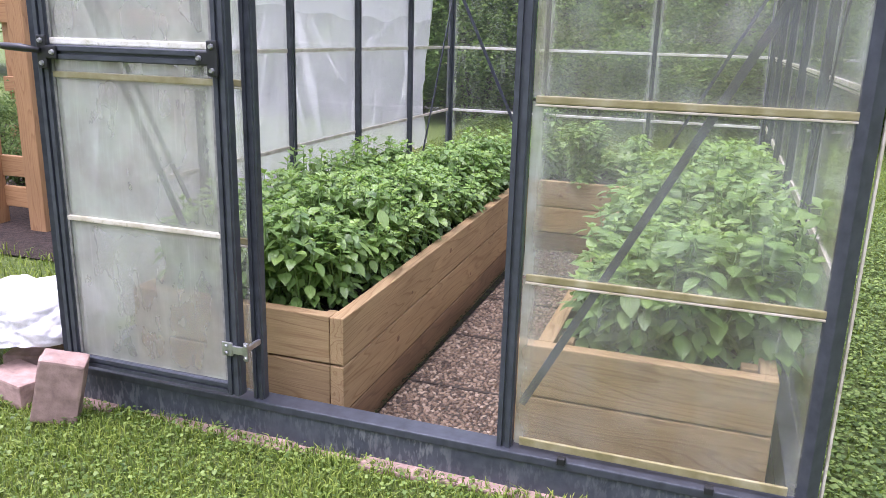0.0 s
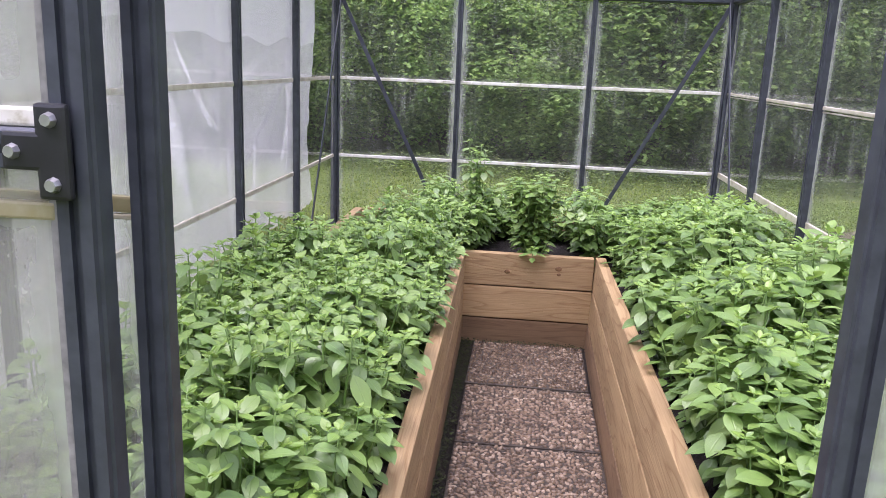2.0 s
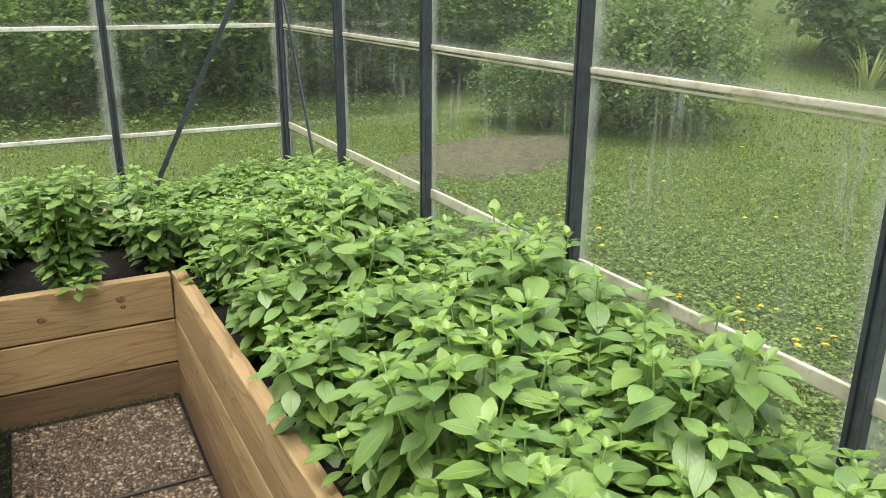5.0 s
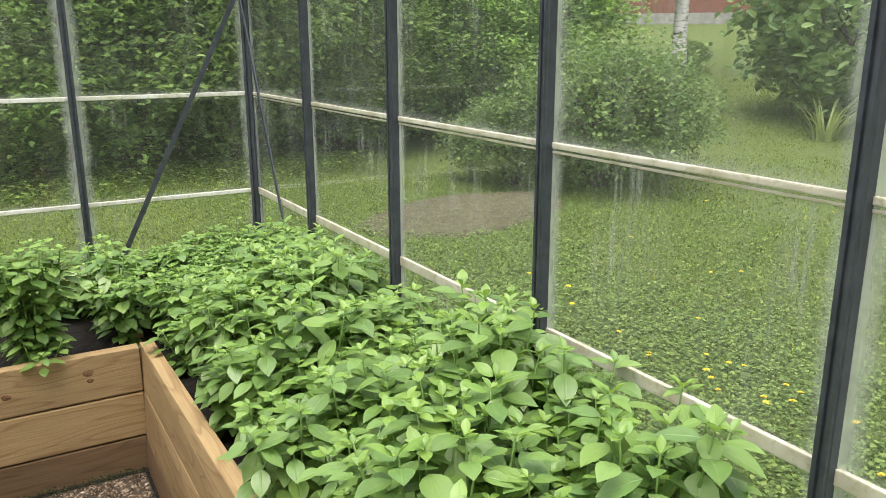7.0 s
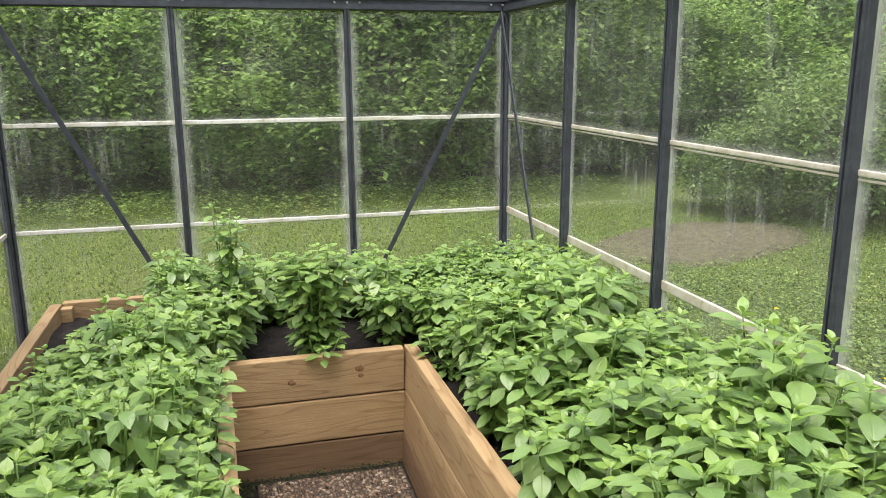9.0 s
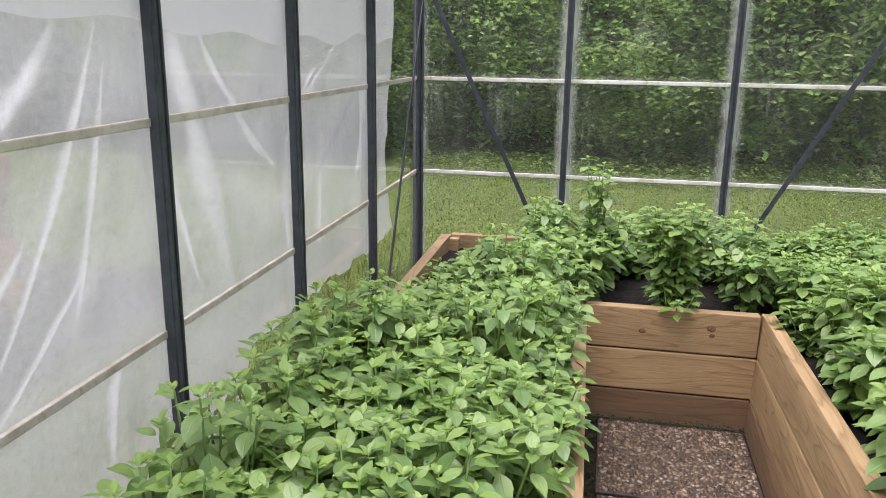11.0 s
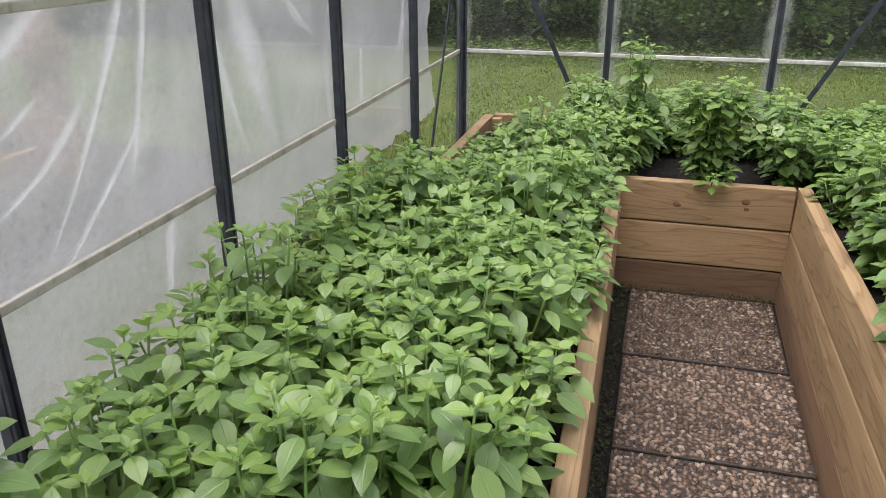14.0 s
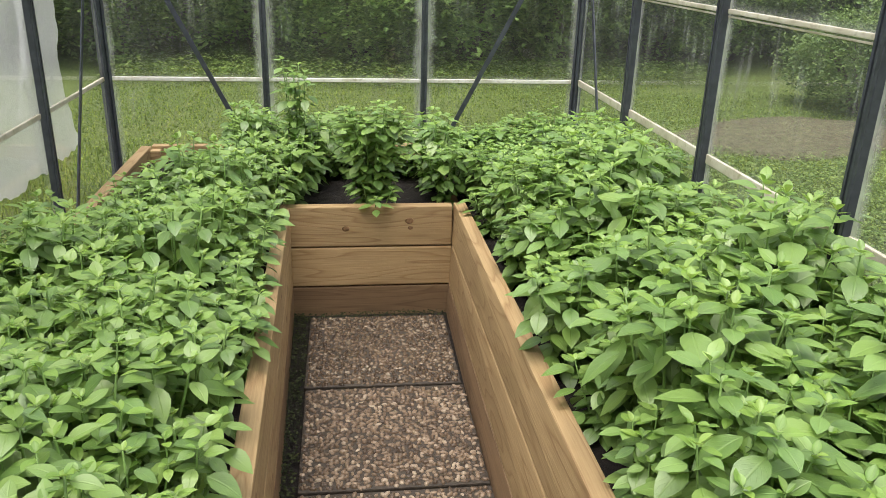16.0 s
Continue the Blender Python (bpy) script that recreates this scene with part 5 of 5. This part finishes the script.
def build_clods():
    g = random.Random(31)
    verts, faces = [], []
    for k in range(700):
        a, u = g.uniform(0, 6.283), math.sqrt(g.random()) * 1.02
        x, y = math.cos(a) * 1.0 * u, math.sin(a) * 0.6 * u
        c, s = math.cos(0.35), math.sin(0.35)
        r = g.uniform(0.004, 0.014) * (1.3 - 0.5 * u)
        p = Vector((2.85 + x * c - y * s, 2.55 + x * s + y * c, GROUND + 0.012 + 0.05 * (1 - min(1, u) ** 2)))
        b = len(verts)
        verts += [p + Vector(d) * r * g.uniform(0.7, 1.3) for d in ((1, 0, 0), (0, 1, 0), (-1, 0, 0), (0, -1, 0), (0.1, 0, 0.75), (0, 0, -0.7))]
        faces += [(b + i, b + (i + 1) % 4, b + 4) for i in range(4)] + [(b + (i + 1) % 4, b + i, b + 5) for i in range(4)]
    tagged(mesh_part("clods", verts, faces, CLOD), "loose pale clods and stones on the bare earth", "soil", kind="stuff")


build_patch()
build_clods()


def blades(name, n, x0, x1, y0, y1, low, high, width, seed, mat, label, flat=False, indoors=False):
    """Grass blades, or with flat small clover leaves, over a rectangle of lawn outside the greenhouse."""
    g = np.random.default_rng(seed)
    x, y = g.uniform(x0, x1, n), g.uniform(y0, y1, n)
    inside = (x > XL - 0.05) & (x < XR + 0.05) & (y > YF - 0.045) & (y < YB + 0.05)
    bare = (((x - 2.85) / 0.95) ** 2 + ((y - 2.55) / 0.62) ** 2 < 1) & (g.random(n) < 0.72 - 0.35 * (((x - 2.85) / 0.95) ** 2 + ((y - 2.55) / 0.62) ** 2))
    bare |= (x < -2.6) & (y > -1.55)
    ragged = g.random(n) * 0.7
    rim = np.minimum(np.minimum(x - x0, x1 - x), np.minimum(y - y0, y1 - y)) + 0.25 * np.sin(x * 2.3 + y * 1.7) * np.sin(y * 3.1 - x)
    near_house = (x > XL - 0.8) & (x < XR + 0.8) & (y > YF - 0.45) & (y < YB + 0.8)
    keep = np.ones(n, bool) if indoors else ~(inside | bare) & ((rim > ragged) | near_house)
    x, y = x[keep], y[keep]
    n = len(x)
    z = np.full(n, -0.03) if indoors else np.array([ground_height(a, b) for a, b in zip(x, y)]) - 0.004
    a, h = g.uniform(0, 6.283, n), g.uniform(low, high, n)
    tuft = np.array([noise.noise((p * 3.1, q * 3.1, seed)) for p, q in zip(x, y)])
    h *= 1 + 0.45 * tuft
    w = width * g.uniform(0.6, 1.3, n)
    if flat:
        d = np.stack([np.cos(a), np.sin(a), g.uniform(-.3, .5, n)], 1) * w[:, None] * 2
        s = np.stack([-np.sin(a), np.cos(a), g.uniform(-.3, .3, n)], 1) * w[:, None]
        c = np.stack([x, y, z + h], 1)
        v = np.stack([c, c + d * .6 + s, c + d, c + d * .6 - s], 1).reshape(-1, 3)
        f = [(4 * k, 4 * k + 1, 4 * k + 2, 4 * k + 3) for k in range(n)]
    else:
        lean = g.uniform(0.15, 0.95, n)
        d = np.stack([np.cos(a), np.sin(a), np.zeros(n)], 1)
        s = np.stack([-np.sin(a), np.cos(a), np.zeros(n)], 1) * w[:, None] / 2
        c = np.stack([x, y, z], 1)
        m = c + d * (h * lean * 0.35)[:, None] + np.array([0, 0, 1.0]) * (h * 0.62)[:, None]
        t = c + d * (h * lean)[:, None] + np.array([0, 0, 1.0]) * (h * (1 - 0.4 * lean))[:, None]
        v = np.stack([c - s, c + s, m + s * .8, m - s * .8, t], 1).reshape(-1, 3)
        f = [q for k in range(n) for q in ((5 * k, 5 * k + 1, 5 * k + 2, 5 * k + 3), (5 * k + 3, 5 * k + 2, 5 * k + 4))]
    ob = mesh_part(name, v.tolist(), f, mat)
    tagged(ob, label, "grass", kind="stuff")


blades("grass", 62000, -2.9, 1.5, -3.75, -2.74, 0.015, 0.05, 0.0040, 1, BLADE, "short trampled lawn grass before the door")
blades("grass", 26000, -4.5, -1.48, -2.8, 2.5, 0.03, 0.08, 0.006, 2, BLADE, "lawn grass beside the timber planter")
blades("grass", 80000, 0.77, 5.2, -3.6, 4.6, 0.012, 0.036, 0.006, 3, BLADE, "mown lawn grass along the greenhouse")
blades("grass", 70000, -4.0, 3.2, 1.07, 6.2, 0.010, 0.028, 0.010, 4, BLADE, "lawn grass between greenhouse and hedge")
blades("grass", 46000, 4.5, 13, -1, 10, 0.015, 0.045, 0.014, 5, BLADE, "lawn grass on the rising slope")
blades("clover", 16000, -2.9, 1.5, -3.75, -2.74, 0.012, 0.036, 0.0060, 6, CLOVER, "small clover leaves among the grass", True)
blades("clover", 44000, 0.77, 3.1, -2.7, 1.9, 0.008, 0.040, 0.0080, 17, CLOVER, "clover leaves and low weeds along the greenhouse", True)
blades("weeds", 22000, -4.6, 3.6, 4.3, 6.3, 0.02, 0.17, 0.015, 18, CLOVER, "low leafy weeds at the foot of the hedge", True)
blades("clover", 64000, 0.77, 5.2, -3.6, 4.6, 0.010, 0.036, 0.0084, 7, CLOVER, "clover leaves among the grass", True)
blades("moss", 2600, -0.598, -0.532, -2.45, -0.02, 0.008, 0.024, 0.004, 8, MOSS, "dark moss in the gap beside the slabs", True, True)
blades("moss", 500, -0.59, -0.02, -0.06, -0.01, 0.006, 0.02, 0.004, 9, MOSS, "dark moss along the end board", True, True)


def build_dandelions():
    rng = random.Random(14)
    head = bmesh.new()
    for r, z, k in ((0.017, 0.0, 14), (0.012, 0.004, 11), (0.006, 0.007, 7)):
        for i in range(k):
            a = 2 * math.pi * (i + r * 30) / k
            d, s = Vector((math.cos(a), math.sin(a), 0.35)), Vector((-math.sin(a), math.cos(a), 0))
            head.faces.new([head.verts.new(p) for p in (Vector((0, 0, z)), d * r * .6 + s * .003 + Vector((0, 0, z)), d * r + Vector((0, 0, z)), d * r * .6 - s * .003 + Vector((0, 0, z)))])
    first = empty("dandelion", label="yellow dandelion flower in the lawn", category="flower", group="dandelions")
    part("stalk", tube([(0, 0, 0), (0.004, 0.002, 0.04), (0.002, 0, 0.075)], [0.0016, 0.0014, 0.0012], 5), STEM, first)
    h = part("flower_head", head, YELLOW, first)
    h.matrix_basis = pose(0.002, 0, 0.075)
    spots = [(1.97, -0.12), (1.93, -0.36), (2.12, -0.61), (2.16, -0.65), (1.96, -0.64), (2.40, -0.19), (2.11, -0.94), (4.3, 0.65)]
    while len(spots) < 18:
        spots.append((rng.gauss(1.95, 0.14), rng.gauss(-1.08, 0.22)))
    while len(spots) < 32:
        spots.append((rng.uniform(1.6, 4.3), rng.uniform(-2.2, 1.6)))
    spots += [(4.6, 1.7), (5.2, 1.0), (2.2, 0.5), (1.9, -0.4)]
    for k, (x, y) in enumerate(spots):
        m = pose(x, y, GROUND - 0.012, rng.uniform(-9, 9), rng.uniform(-9, 9), rng.uniform(0, 360)) @ Matrix.Scale(rng.uniform(0.8, 1.2), 4)
        if k:
            copy_thing(first, m)
        else:
            first.matrix_basis = m


build_dandelions()

# ---- small pieces underfoot ----
def build_slabs():
    path = empty("path", label="path of wet exposed-aggregate slabs between the beds", category="path", kind="structure")
    rng = random.Random(9)
    n_rng = np.random.default_rng(4)
    bm = bm_box(-0.247, 0.247, -0.246, 0.246, -0.05, -0.004, 0.004)
    slab_me = bpy.data.meshes.new("slab")
    bm.to_mesh(slab_me)
    bm.free()
    slab_me.materials.append(CONCRETE)
    # pebbles: flattened eight-sided domes set in the slab
    ring = [(math.cos(a), math.sin(a)) for a in (i * math.pi / 3 for i in range(6))]
    pebble_meshes = []
    for v in range(4):
        verts, faces = [], []
        cells = 34
        for j in range(cells):
            for i in range(cells):
                if n_rng.random() < 0.03:
                    continue
                x = -0.240 + 0.480 * (i + 0.5 + n_rng.uniform(-.38, .38)) / cells
                y = -0.239 + 0.478 * (j + 0.5 + n_rng.uniform(-.38, .38)) / cells
                a, b = n_rng.uniform(0.0062, 0.0122), n_rng.uniform(0.0046, 0.0074)
                c, s = math.cos(t := n_rng.uniform(0, 3.14)), math.sin(t)
                h = n_rng.uniform(0.002, 0.0070)
                k = len(verts)
                for scale, z in ((1.0, -0.006), (0.92, -0.004 + h * 0.55), (0.5, -0.004 + h)):
                    verts += [(x + (u * a * c - w * b * s) * scale, y + (u * a * s + w * b * c) * scale, z) for u, w in ring]
                for r in (0, 6):
                    faces += [(k + r + q, k + r + (q + 1) % 6, k + r + 6 + (q + 1) % 6, k + r + 6 + q) for q in range(6)]
                faces.append(tuple(k + 12 + q for q in range(6)))
        me = bpy.data.meshes.new("pebbles")
        me.from_pydata(verts, [], faces)
        me.materials.append(PEBBLE_WET if v == 0 else PEBBLE)
        me.polygons.foreach_set("use_smooth", [True] * len(me.polygons))
        pebble_meshes.append(me)
    for k in range(5):
        y = -0.315 - 0.502 * k
        slab = new("slab", slab_me)
        slab.parent = path
        slab.matrix_basis = pose(-0.280 + rng.uniform(-.003, .003), y, rng.uniform(-.002, .002), 0, 0, rng.uniform(-0.7, 0.7))
        peb = new("pebbles", pebble_meshes[k if k < 4 else 1])
        peb.parent = slab
        peb.matrix_basis = pose(0, 0, 0, 0, 0, 180 * (k % 2))
        tagged(peb, "reddish and pale river pebbles set in the slab", kind="stuff")


build_slabs()
